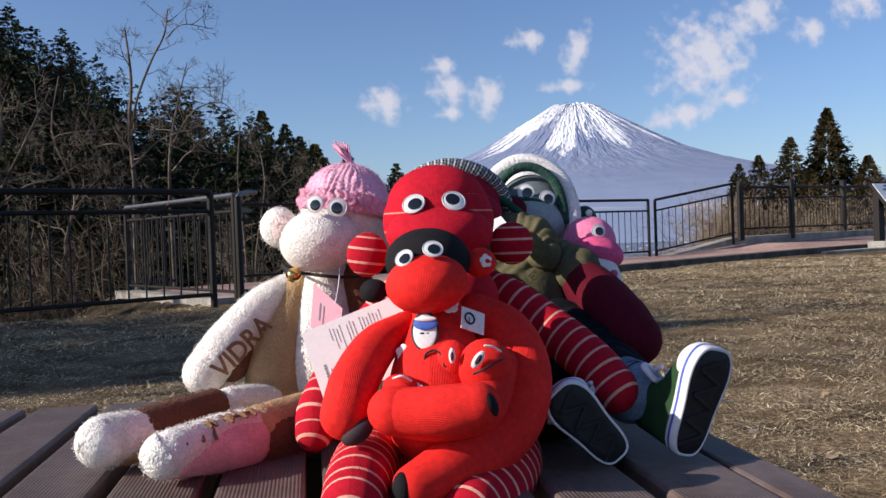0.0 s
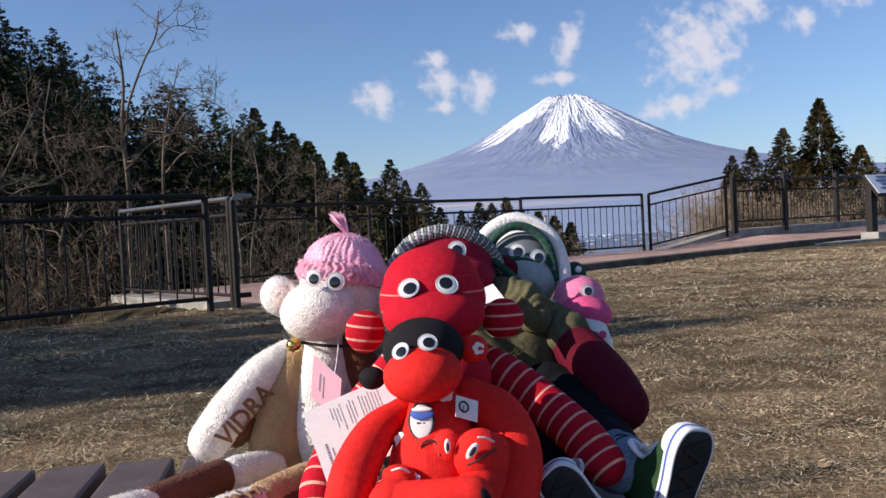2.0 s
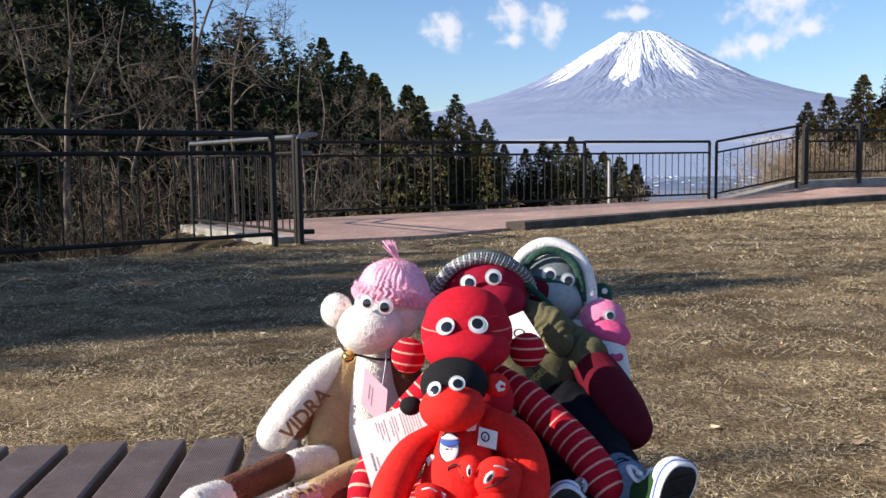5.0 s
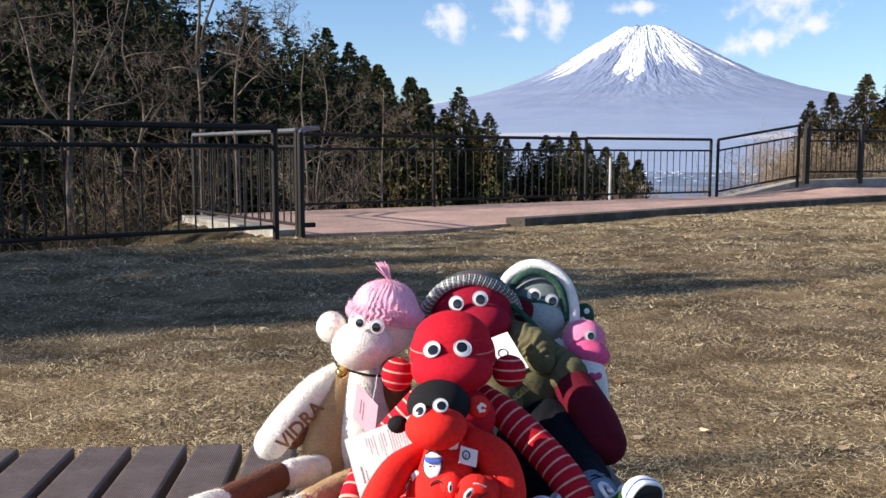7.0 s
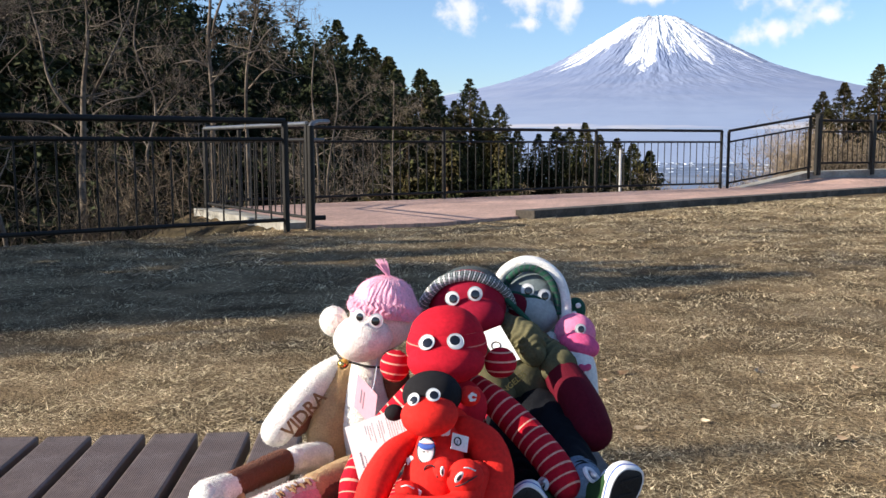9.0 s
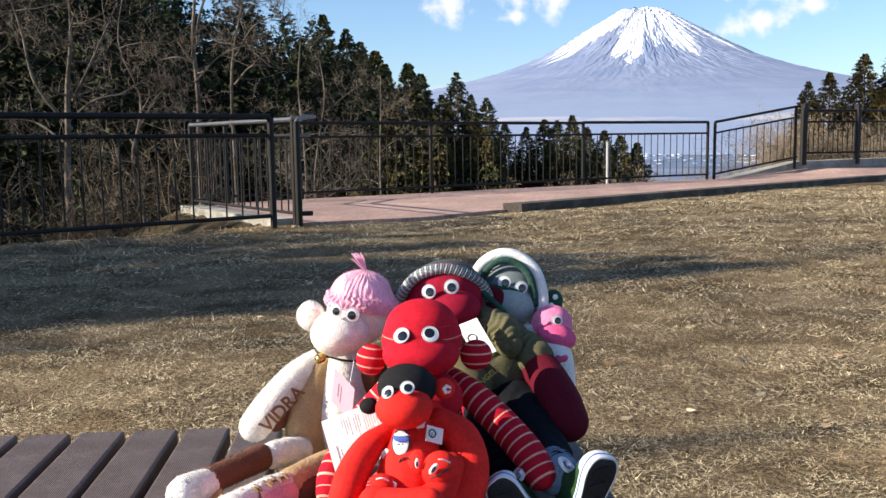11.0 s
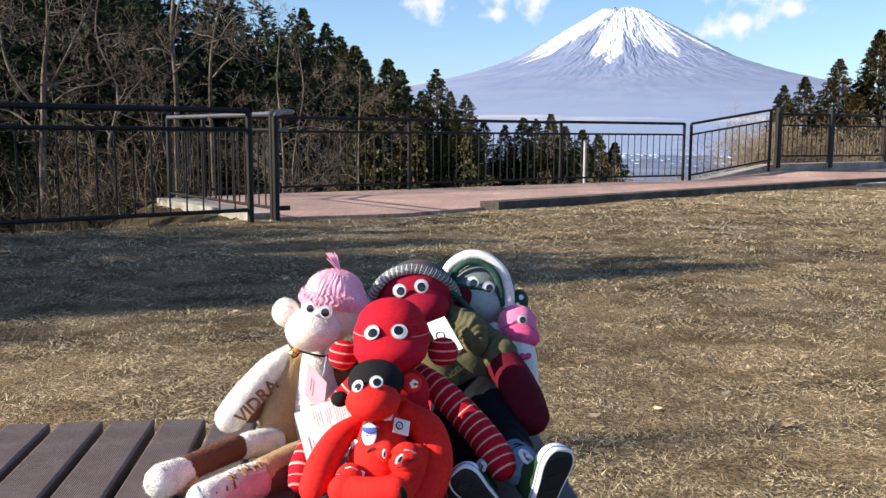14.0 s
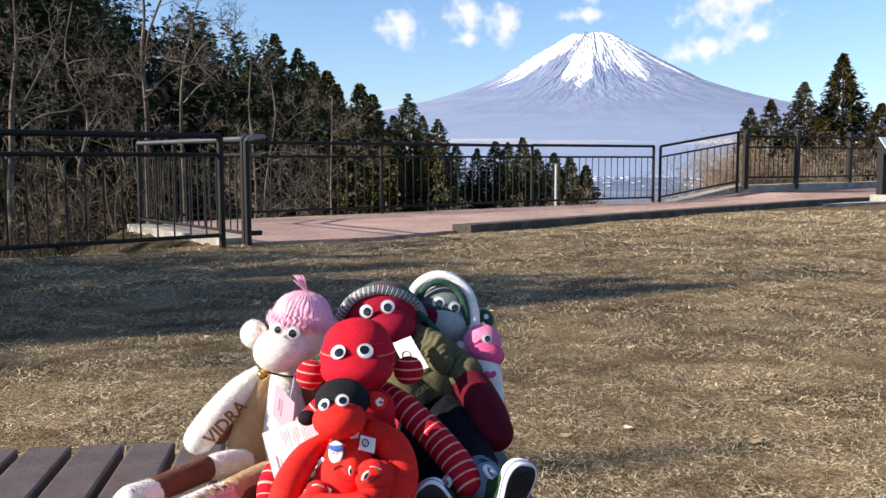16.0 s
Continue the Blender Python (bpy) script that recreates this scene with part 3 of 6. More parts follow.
# ---- mountain and plain ----
def volcano():
    cx, cy = 0.151 * 4100, 4100.0
    prof = np.array([(0, 0.132), (0.008, 0.134), (0.019, 0.1385), (0.05, 0.1195), (0.085, 0.0995), (0.115, 0.084), (0.16, 0.0685), (0.21, 0.056), (0.30, 0.040), (0.45, 0.021), (0.7, 0.002), (1.0, -0.014)]) * 4100
    na, nr = 1400, 170
    th = np.linspace(math.pi * 0.98, math.pi * 2.02, na)
    rr = 4100 * (np.linspace(0, 1, nr) ** 1.9) * 0.9
    h = np.interp(rr, prof[:, 0], prof[:, 1])
    k = np.ones(5) / 5
    h[4:-4] = np.convolve(h, k, "same")[4:-4]
    gul = np.zeros((nr, na))
    rng = np.random.default_rng(3)
    for f, amp in ((9, 1.0), (17, 0.9), (31, 0.8), (53, 0.6), (83, 0.6), (127, 0.6), (191, 0.55), (283, 0.45)):
        ph = rng.random() * 6.28
        drift = np.cumsum(rng.normal(0, 0.010, nr))[:, None]
        gul += amp * (1 - np.abs(np.sin((th[None, :] + drift) * f / 2 + ph + 0.7 * np.sin(th[None, :] * f * 0.31)))) 
    gul = gul / 5.5
    steep = np.clip(rr / 90, 0, 1) * np.exp(-((rr / 800) ** 2)) + 0.15 * np.clip(rr / 1500, 0, 1)
    H = h[:, None] + (gul - 0.5) * 24 * steep[:, None]
    broad = 1 + np.exp(-((rr[:, None] / 650) ** 2)) * (0.13 * np.clip(np.cos(th), 0, 1) + 0.05 * np.clip(-np.cos(th), 0, 1))[None, :]      # fuller shoulders
    X = cx + rr[:, None] * np.cos(th)[None, :] * broad
    Y = cy + rr[:, None] * np.sin(th)[None, :]
    me = bpy.data.meshes.new("mountain")
    me.from_pydata(np.stack([X, Y, H], -1).reshape(-1, 3).tolist(), [], grid_faces(nr, na))
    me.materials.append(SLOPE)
    me.polygons.foreach_set("use_smooth", np.ones(len(me.polygons), bool))
    line = 418 - 45 * np.exp(-(((th - 1.17 * math.pi) / (0.10 * math.pi)) ** 2)) + 40 * np.clip((th - 1.66 * math.pi) / (0.25 * math.pi), 0, 1) + 22 * np.sin(th * 5 + 0.6) + 18 * np.sin(th * 11)      # height of the snow's edge
    bare = 0.9 * np.clip((th - 1.70 * math.pi) / (0.12 * math.pi), 0, 1)[None, :] * np.clip((h - 400) / 90, 0, 1)[:, None]      # wind-swept shoulder
    wedge = 0.75 * np.exp(-(((th - 1.29 * math.pi) / (0.05 * math.pi)) ** 2))[None, :] * np.exp(-(((h - 395) / 55) ** 2))[:, None]
    rim = 0.8 * np.clip((h - 545) / 18, 0, 1)[:, None]
    snow = 0.55 + (h[:, None] - line[None, :]) / 130 - (gul - 0.42) * (1.3 + 3.4 * np.exp(-(((h[:, None] - line[None, :]) / 95) ** 2))) - bare - wedge - rim
    me.attributes.new("snow", "FLOAT", "POINT").data.foreach_set("value", snow.ravel().astype(np.float32))
    tagged(put("mountain", me), "snow-capped volcanic cone with bare lower slopes painted haze-blue", "mountain", kind="structure")


volcano()


def town():
    """Small pale buildings scattered over the plain."""
    rng = np.random.default_rng(8)
    s = Soup()
    cube = np.array([(x, y, z) for x in (-.5, .5) for y in (-.5, .5) for z in (0, 1)])
    faces = [(0, 1, 3, 2), (4, 6, 7, 5), (0, 4, 5, 1), (2, 3, 7, 6), (1, 5, 7, 3)]
    for _ in range(1500):
        y = rng.uniform(500, 2300)
        x = y * rng.uniform(-0.05, 0.46)
        size = np.array((rng.uniform(1.5, 7), rng.uniform(2, 6), rng.uniform(0.8, 2.2))) * y / 1300
        c, t = math.cos(rng.random() * 3), math.sin(rng.random() * 3)
        s.add((cube * size) @ np.array(((c, t, 0), (-t, c, 0), (0, 0, 1))) + (x, y, float(land(np.array(x), np.array(y))) - 0.3), faces)
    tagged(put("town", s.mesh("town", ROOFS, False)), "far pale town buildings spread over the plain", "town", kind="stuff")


town()


def cloud(tx, tz, wide, high, seed, tilt=0):
    d = 4720.0
    s = Soup()
    n = 9
    u, w = np.meshgrid(np.linspace(0, 1, n), np.linspace(0, 1, n))
    v = np.stack([(u - 0.5) * wide * d, 60 * ((u - 0.5) ** 2 + (w - 0.5) ** 2), (w - 0.5) * high * d], -1).reshape(-1, 3)
    s.add(v, grid_faces(n, n), 0, np.stack([u, w], -1).reshape(-1, 2))
    ob = put("cloud", s.mesh("cloud", cloud_material(seed)), None, Matrix.Translation((tx * d, d, tz * d * math.sqrt(1 + tx * tx))) @ pose(0, 0, 0, 0, tilt, 0))
    ob.visible_shadow = False
    tagged(ob, "small white fair-weather cloud over the plain", "cloud", kind="structure")


for spec in ((-0.061, 0.147, 0.080, 0.064, 1.1), (0.005, 0.186, 0.052, 0.034, 2.3), (0.012, 0.160, 0.070, 0.056, 3.2), (0.011, 0.133, 0.048, 0.024, 4.6), (0.054, 0.152, 0.066, 0.070, 5.5, 20),
             (0.102, 0.211, 0.070, 0.036, 6.1), (0.155, 0.198, 0.046, 0.092, 7.7, 25), (0.142, 0.1575, 0.085, 0.026, 8.8), (0.300, 0.178, 0.165, 0.150, 9.4, -25), (0.270, 0.117, 0.140, 0.042, 10.9, -8),
             (0.356, 0.218, 0.110, 0.075, 11.2, -30), (0.326, 0.132, 0.080, 0.030, 16.7), (0.417, 0.195, 0.062, 0.048, 12.4), (0.475, 0.222, 0.105, 0.075, 13.5, -18), (-0.075, 0.052, 0.07, 0.022, 15.2)):
    cloud(*spec)


# ---- trees ----
def crown(height, width, n, rng, fine=1.0, bias=1.4, per=9):
    """Boughs of a conifer in uneven whorls, each a spray of tufts that droops and turns up at its tip. Returns verts and faces."""
    nb = max(n // per, 20)
    bs = height * 0.97 * rng.random(nb) ** bias               # distance of each bough below the tip
    ba = rng.random(nb) * 2 * math.pi
    lump = 1 + 0.20 * np.sin(ba * 2 + bs / width * 2.3 + rng.random() * 6) + 0.13 * np.sin(ba * 5 + bs / width * 5.1)
    reach = (0.5 * width * (1 - np.exp(-bs / (0.95 * width))) + 0.02 * width) * lump * rng.uniform(0.72, 1.08, nb)
    k = np.repeat(np.arange(nb), per)
    n = len(k)
    t = rng.uniform(0.15, 1.0, n) ** 0.6                      # place along the bough
    fan = rng.normal(0, 0.16, n) * t
    a = ba[k] + fan
    r = reach[k] * t
    s = bs[k]
    z = height - s - 0.30 * r + 0.26 * r * t * t + rng.normal(0, 0.035, n) * width * np.minimum(1, s / width)
    c = np.stack([np.cos(a) * r, np.sin(a) * r, z], 1)
    out = np.stack([np.cos(a), np.sin(a), rng.uniform(-0.45, 0.45, n)], 1)
    sde = np.stack([-np.sin(a), np.cos(a), np.zeros(n)], 1)
    size = (0.055 + 0.065 * rng.random(n)) * width * np.minimum(1, 0.30 + s / (1.6 * width)) * fine
    jit = lambda q: rng.normal(0, q, (n, 3)) * size[:, None]
    p0 = c - out * size[:, None] * 0.7 + jit(0.3)
    p1 = c + sde * size[:, None] * 0.4 + jit(0.3)
    p2 = c + out * size[:, None] * 1.35 + jit(0.3)
    p3 = c - sde * size[:, None] * 0.4 + jit(0.3)
    p4 = c + np.array((0, 0, 1)) * size[:, None] * 0.6 + jit(0.3)
    v = np.stack([p0, p1, p2, p3, p4], 1).reshape(-1, 3)
    i = np.arange(n)[:, None, None] * 5
    return v, (i + np.array([[0, 1, 4], [4, 2, 3]])[None]).reshape(-1, 3).tolist()


def conifer(x, y, top, width, n, seed, label="tall dark evergreen cedar with a pointed crown", group="cedars below the lookout", mat=CEDAR):
    rng = np.random.default_rng(seed)
    z = float(land(np.array(float(x)), np.array(float(y)))) - 0.2
    h = top - z
    root = tagged(new("conifer"), label, "conifer tree", group=group)
    root.location = (x, y, z)
    s = Soup()
    v, f, uv = sweep([(0, 0, 0, 0.018 * h), (0.01 * h, 0, 0.5 * h, 0.011 * h), (0, 0, 0.97 * h, 0.002 * h)], 12, 8)
    put("trunk", s.add(v, f, 0, uv).mesh("trunk", CEDAR_BARK), root)
    s = Soup()
    v, f = crown(h, width, n, rng, 0.42)
    put("crown", s.add(v, f).mesh("crown", mat, False), root)
    return root


def forest():
    """The dense cedar wood on the hillside to one side."""
    rng = np.random.default_rng(21)
    az = np.array((-0.9, -0.6, -0.485, -0.439, -0.387, -0.331, -0.3, -0.238, -0.196, -0.172, -0.153, -0.132, -0.1))
    el = np.array((0.33, 0.265, 0.235, 0.215, 0.195, 0.166, 0.158, 0.134, 0.126, 0.11, 0.10, 0.08, 0.07))
    s = Soup()
    for i in range(300):
        a = rng.uniform(-1.0, -0.10)
        y = rng.uniform(38, 105)
        x = a * y
        r = math.hypot(x, y)
        top = 0.85 + 1.04 * r * float(np.interp(a, az, el)) * (rng.uniform(0.72, 1.0) if i > 90 else rng.uniform(0.95, 1.04))
        z = float(land(np.array(x), np.array(y))) - 0.3
        h = min(top - z, 24.0)
        z = top - h if h == 24.0 else z
        if h < 3:
            continue
        v, f = crown(h, h * rng.uniform(0.22, 0.31), 1900, rng, 0.55, 1.0)
        s.add(v + (x, y, z), f)
    tagged(put("cedar_wood", s.mesh("cedar_wood", WOODS, False)), "dense dark cedar wood covering the hillside", "wood", kind="stuff")


forest()

for spec in (
        # tangent of bearing, of height, distance, width, tufts
        (-0.198, 0.137, 70, 5.2), (-0.172, 0.122, 66, 4.4), (-0.156, 0.108, 62, 4.2), (-0.140, 0.098, 50, 5.5), (-0.128, 0.084, 60, 3.8), (-0.103, 0.084, 44, 5.0), (-0.089, 0.073, 52, 4.2),
        (-0.049, 0.074, 46, 2.9), (-0.066, 0.050, 50, 3.0), (-0.033, 0.050, 44, 1.9), (-0.016, 0.046, 42, 2.3), (0.004, 0.018, 48, 2.4), (0.028, 0.013, 46, 2.2), (0.048, 0.021, 46, 2.7), (0.062, 0.020, 50, 2.4),
        (0.079, 0.025, 44, 2.6), (0.095, 0.012, 46, 2.4), (0.114, 0.008, 48, 2.8), (0.132, 0.002, 50, 3.2), (0.150, -0.006, 50, 3.4),
        (-0.02, 0.012, 34, 4.0), (-0.075, 0.03, 34, 4.2), (-0.12, 0.04, 36, 4.6)):
    tx, tz, d, w = spec
    conifer(tx * d, d, 0.85 + tz * d * math.sqrt(1 + tx * tx), w * 1.45, 10500, int(1000 + tx * 997))
for tx, tz, d, w in ((0.335, 0.055, 30, 2.0), (0.357, 0.063, 31, 2.1), (0.393, 0.080, 32, 2.5), (0.435, 0.107, 32, 3.6), (0.480, 0.056, 31, 2.8), (0.415, 0.045, 30, 2.6), (0.53, 0.07, 32, 3.4)):
    conifer(tx * d, d, 0.85 + tz * d * math.sqrt(1 + tx * tx), w * 1.12, 11000, int(500 + tx * 997), "evergreen cedar with browned winter foliage", "cedars beside the lookout", BROWNED)


def twigs(s, p, d, length, radius, level, rng, slot=0):
    """Grows a branch and its side branches."""
    n = 5 if level else 4
    pts = [np.append(p, radius)]
    q, dd = p.copy(), d.copy()
    for i in range(n):
        dd = dd + rng.normal(0, 0.16, 3) + np.array((0, 0, 0.05))
        dd /= np.linalg.norm(dd)
        q = q + dd * length / n
        pts.append(np.append(q, radius * (1 - 0.75 * (i + 1) / n)))
    v, f, uv = sweep(pts, n + 1 if level < 2 else n, (7, 5, 4, 3, 3)[min(level, 4)], cap=False)
    s.add(v, f, slot, uv)
    if level >= 4 or length < 0.16:
        return
    kids = (9, 7, 5, 3)[min(level, 3)]
    for _ in range(kids):
        t = rng.uniform(0.25, 1.0)
        k = min(int(t * n), n - 1)
        base = np.array(pts[k][:3]) + (np.array(pts[k + 1][:3]) - np.array(pts[k][:3])) * (t * n - k)
        side = rng.normal(0, 1, 3)
        side -= dd * side.dot(dd)
        side /= np.linalg.norm(side) + 1e-9
        nd = dd * rng.uniform(0.25, 0.8) + side
        twigs(s, base, nd / np.linalg.norm(nd), length * rng.uniform(0.38, 0.62) * (1.15 - 0.4 * t), max(radius * 0.42, 0.004), level + 1, rng, slot)


def bare_tree(x, y, height, seed, lean=(0, 0), stem=0.0, label="leafless pale-barked tree with fine twigs"):
    rng = np.random.default_rng(seed)
    z = float(land(np.array(float(x)), np.array(float(y)))) - 0.1
    root = tagged(new("bare_tree"), label, "bare tree", group="leafless trees behind the fence")
    root.location = (x, y, z)
    s, h = Soup(), height - z
    trunk = np.array([(0, 0, 0, 0.0082 * h)] + [(lean[0] * k + rng.normal(0, 0.012) * h, lean[1] * k + rng.normal(0, 0.012) * h, k * h, (0.0072 - 0.0056 * k) * h) for k in (0.18, 0.36, 0.52, 0.68, 0.84)] + [(lean[0], lean[1], h, 0.0018 * h)])
    v, f, uv = sweep(trunk, 20, 9)
    put("trunk", s.add(v, f, 0, uv).mesh("trunk", BARK), root)
    s = Soup()
    line = smooth_path(trunk, 40)
    for i in range(13):
        t = rng.uniform(0.25 + stem, 0.99)
        c = line[int(t * 39)]
        a = rng.random() * 6.28
        d = np.array((math.cos(a), math.sin(a), rng.uniform(0.0, 0.8)))
        twigs(s, c[:3], d / np.linalg.norm(d), h * rng.uniform(0.16, 0.34) * (1.2 - 0.6 * t), max(c[3] * 0.5, 0.008), 1, rng)
    put("crown", s.mesh("crown", BARK), root)
    return root




def forked_tree(x, y, stems, boughs, seed, label):
    """A leafless tree with given stems, each a run of (sideways, height, radius), and boughs that set out from them."""
    rng = np.random.default_rng(seed)
    z = float(land(np.array(float(x)), np.array(float(y)))) - 0.1
    root = tagged(new("bare_tree"), label, "bare tree", group="leafless trees behind the fence")
    root.location = (x, y, z)
    twig = Soup()
    for k, stem in enumerate(stems):
        pts = [(dx, 0.12 * math.sin(3 * i + k), h - z, 0.72 * r) for i, (dx, h, r) in enumerate(stem)]
        if k == 0:
            pts.insert(0, (pts[0][0] + 0.02, 0, 0, pts[0][3] * 1.15))
        v, f, uv = sweep(pts, 26, 9)
        put("trunk" if k == 0 else "limb", Soup().add(v, f, 0, uv).mesh("trunk", BARK), root)
        for _ in range(boughs[k]):
            c = smooth_path(pts, 40)[rng.integers(14, 40)]
            a = rng.random() * 6.28
            d = np.array((math.cos(a), math.sin(a), rng.uniform(-0.1, 0.7)))
            twigs(twig, c[:3], d / np.linalg.norm(d), rng.uniform(0.35, 0.95), max(c[3] * 0.45, 0.008), 2 if k else 1, rng)
    put("crown", twig.mesh("crown", BARK), root)


forked_tree(-5.15, 15.0, [[(-0.02, 0.6, 0.062), (0.0, 1.6, 0.055), (-0.03, 2.6, 0.045), (0.0, 3.4, 0.034), (-0.03, 4.22, 0.020)],
                          [(0.0, 2.55, 0.034), (0.12, 3.0, 0.030), (0.34, 3.7, 0.026), (0.62, 4.1, 0.020), (0.66, 4.55, 0.012)],
                          [(0.60, 4.08, 0.016), (0.95, 4.25, 0.012), (1.38, 4.22, 0.007)],
                          [(0.0, 2.2, 0.030), (-0.30, 2.32, 0.024), (-0.70, 2.28, 0.012)],
                          [(0.0, 1.9, 0.026), (0.4, 2.35, 0.018), (0.9, 2.5, 0.010)]], (9, 5, 5, 4, 4), 3, "tall leafless tree with a broken dead top and a leaning fork")
forked_tree(-4.75, 15.6, [[(0.02, 0.6, 0.045), (0.0, 1.5, 0.040), (0.06, 2.3, 0.032), (0.20, 3.1, 0.020), (0.42, 3.75, 0.010)],
                          [(0.08, 2.4, 0.022), (0.5, 2.9, 0.017), (0.95, 3.05, 0.010), (1.3, 2.75, 0.006)],
                          [(0.04, 1.9, 0.022), (0.45, 2.2, 0.016), (0.9, 2.15, 0.008)]], (9, 6, 5), 5, "slender leafless tree with drooping fine twigs")
forked_tree(-6.35, 12.6, [[(0.0, 0.3, 0.070), (0.04, 1.0, 0.062), (0.10, 1.7, 0.050), (0.16, 2.5, 0.030), (0.2, 3.5, 0.012)],
                          [(0.05, 1.1, 0.040), (-0.35, 1.75, 0.032), (-0.6, 2.5, 0.022), (-0.75, 3.3, 0.010)],
                          [(0.1, 1.5, 0.034), (0.55, 2.1, 0.024), (0.85, 2.9, 0.012)],
                          [(0.06, 1.2, 0.026), (0.5, 1.5, 0.018), (1.0, 1.6, 0.009)],
                          [(0.02, 0.9, 0.026), (-0.5, 1.2, 0.018), (-1.0, 1.25, 0.009)]], (8, 6, 6, 5, 5), 8, "spreading leafless tree with many pale limbs")
for i, (x, y, h) in enumerate(((-8.6, 14.0, 4.6), (-9.8, 12.8, 4.9), (-7.2, 17.5, 4.0), (-4.4, 21.0, 3.0), (-3.4, 24.0, 2.6), (-11.0, 17.0, 6.0), (-6.0, 26.0, 4.0), (-13.5, 13.5, 5.6), (-4.6, 13.2, 1.6))):
    bare_tree(x, y, h, 30 + i, (0.3 * math.sin(i * 2.2), 0.2))


def scrub(name, spots, n, seed, label, spread, low=0.5, high=1.5, mat=TWIG):
    """A thicket of dry stems."""
    rng = np.random.default_rng(seed)
    s = Soup()
    for _ in range(n):
        a, b = spots[rng.integers(len(spots))]
        k = rng.random()
        x, y = a[0] + (b[0] - a[0]) * k + rng.normal(0, spread), a[1] + (b[1] - a[1]) * k + abs(rng.normal(0, spread))
        if beyond(np.array(x), np.array(y)) < 0.05:
            continue
        z = float(land(np.array(x), np.array(y))) - 0.05
        d = np.array((rng.normal(0, 0.5), rng.normal(0, 0.5), 1.0))
        twigs(s, np.array((x, y, z)), d / np.linalg.norm(d), rng.uniform(low, high), 0.008, 2, rng)
    tagged(put(name, s.mesh(name, mat)), label, "undergrowth", kind="stuff")


scrub("undergrowth", [((-9, 5.2), (-4.4, 9.4)), ((-8, 8), (-4.6, 11.5)), ((-7, 11), (-4, 15))], 300, 4, "tangle of dry leafless shrubs behind the railing", 0.7)
scrub("hedge", [((5.6, 19.6), (7.4, 20.0)), ((7.0, 20.0), (9.2, 21.6)), ((9, 21.5), (12.5, 24))], 520, 6, "dry brown leafless hedge behind the square-post railing", 0.35, 0.9, 1.6, HEDGE_TWIG)
scrub("bank_scrub", [((-2, 14.6), (4.2, 19.0)), ((-1, 17), (6, 22)), ((3, 18.6), (6.0, 20.0))], 230, 9, "low dry brush on the bank below the railing", 0.5, 0.25, 0.7, HEDGE_TWIG)

# Unseen trees at the lawn's side, out towards the sun, whose long shadows lie across the lawn: each by where its tip's
# shadow falls. The 0.34 m wide one is added only to cast a thin streak.
DOWN_SUN = (math.sin(SUN_AZ) / math.tan(SUN_EL), -math.cos(SUN_AZ) / math.tan(SUN_EL))
for i, (tip_x, tip_y, x, w) in enumerate(((1.95, 5.85, -13.0, 3.4), (1.25, 5.35, -14.6, 3.8), (1.5, 5.6, -13.8, 4.0), (1.5, 6.15, -12.4, 3.6), (1.0, 6.45, -12.0, 3.0), (0.4, 7.15, -13.5, 2.6), (-0.5, 7.7, -11.5, 2.4), (0.2, 4.95, -12.6, 2.6),
                                          (-0.7, 6.0, -10.8, 3.4), (-1.5, 5.2, -11.0, 3.0), (-2.2, 7.2, -10.6, 3.2), (-2.9, 4.8, -11.6, 2.6), (-1.2, 4.15, -11.2, 1.5), (-1.5, 3.45, -12.0, 0.9), (-1.5, 8.1, -12.5, 2.6), (-2.7, 8.2, -11.0, 2.8), (-3.2, 6.4, -12.0, 3.2), (-3.6, 9.8, -12.0, 3.0), (-2.5, 9.5, -12.4, 2.4), (-3.9, 11.6, -13.0, 3.2), (-4.6, 13.2, -14.5, 3.4), (-5.4, 15.5, -15.0, 3.4), (-0.2, 6.9, -14.0, 3.0), (1.3, 2.46, -8.0, 0.34), (0.9, 1.75, -9.0, 0.6))):
    h = (tip_x - x) / DOWN_SUN[0]
    conifer(x, tip_y - DOWN_SUN[1] * h, h, w, 4200, 900 + i, "evergreen cedar at the lawn's side casting shade", "cedars at the lawn's side")
for i, (tip_x, tip_y, x) in enumerate(((2.6, 6.9, -11.0), (3.2, 9.2, -9.5), (0.6, 4.2, -10.0))):
    h = (tip_x - x) / DOWN_SUN[0]
    bare_tree(x, tip_y - DOWN_SUN[1] * h, h, 70 + i, (0.1, 0.1), 0.25, "leafless tree at the lawn's side casting thin shade")


# ---- bench ----
def bench():
    """A broad backless bench of grooved planks on a steel frame."""
    root = tagged(new("bench"), "broad dark brown slatted bench of grooved composite planks", "bench")
    root.matrix_basis = pose(0.20, 0.58, 0.485, 0, 0, 8.6)
    pitch, wide = 0.0665, 0.0555
    slat = bpy.data.meshes.new("slat")
    bm = block((wide, 1.06, 0.026), (0, -0.17, -0.013), 0.003)
    bm.to_mesh(slat)
    bm.free()
    slat.materials.append(PLANKING)
    for i in range(17):
        put("slat", slat, root, Matrix.Translation((-0.026 - wide / 2 - i * pitch, 0.0015 * math.sin(i * 2.7), 0)))
    part("edge_board", block((0.029, 1.06, 0.026), (-0.0085, -0.17, -0.0135), 0.003), PLANKING, root)
    for y in (-0.60, -0.19, 0.22):
        part("cross_beam", block((1.12, 0.05, 0.05), (-0.56, y, -0.0515), 0.004), STEEL, root)
    for x in (-0.10, -1.02):
        for y in (-0.58, 0.20):
            part("leg", block((0.06, 0.06, 0.42), (x, y, -0.285), 0.004), STEEL, root)


bench()


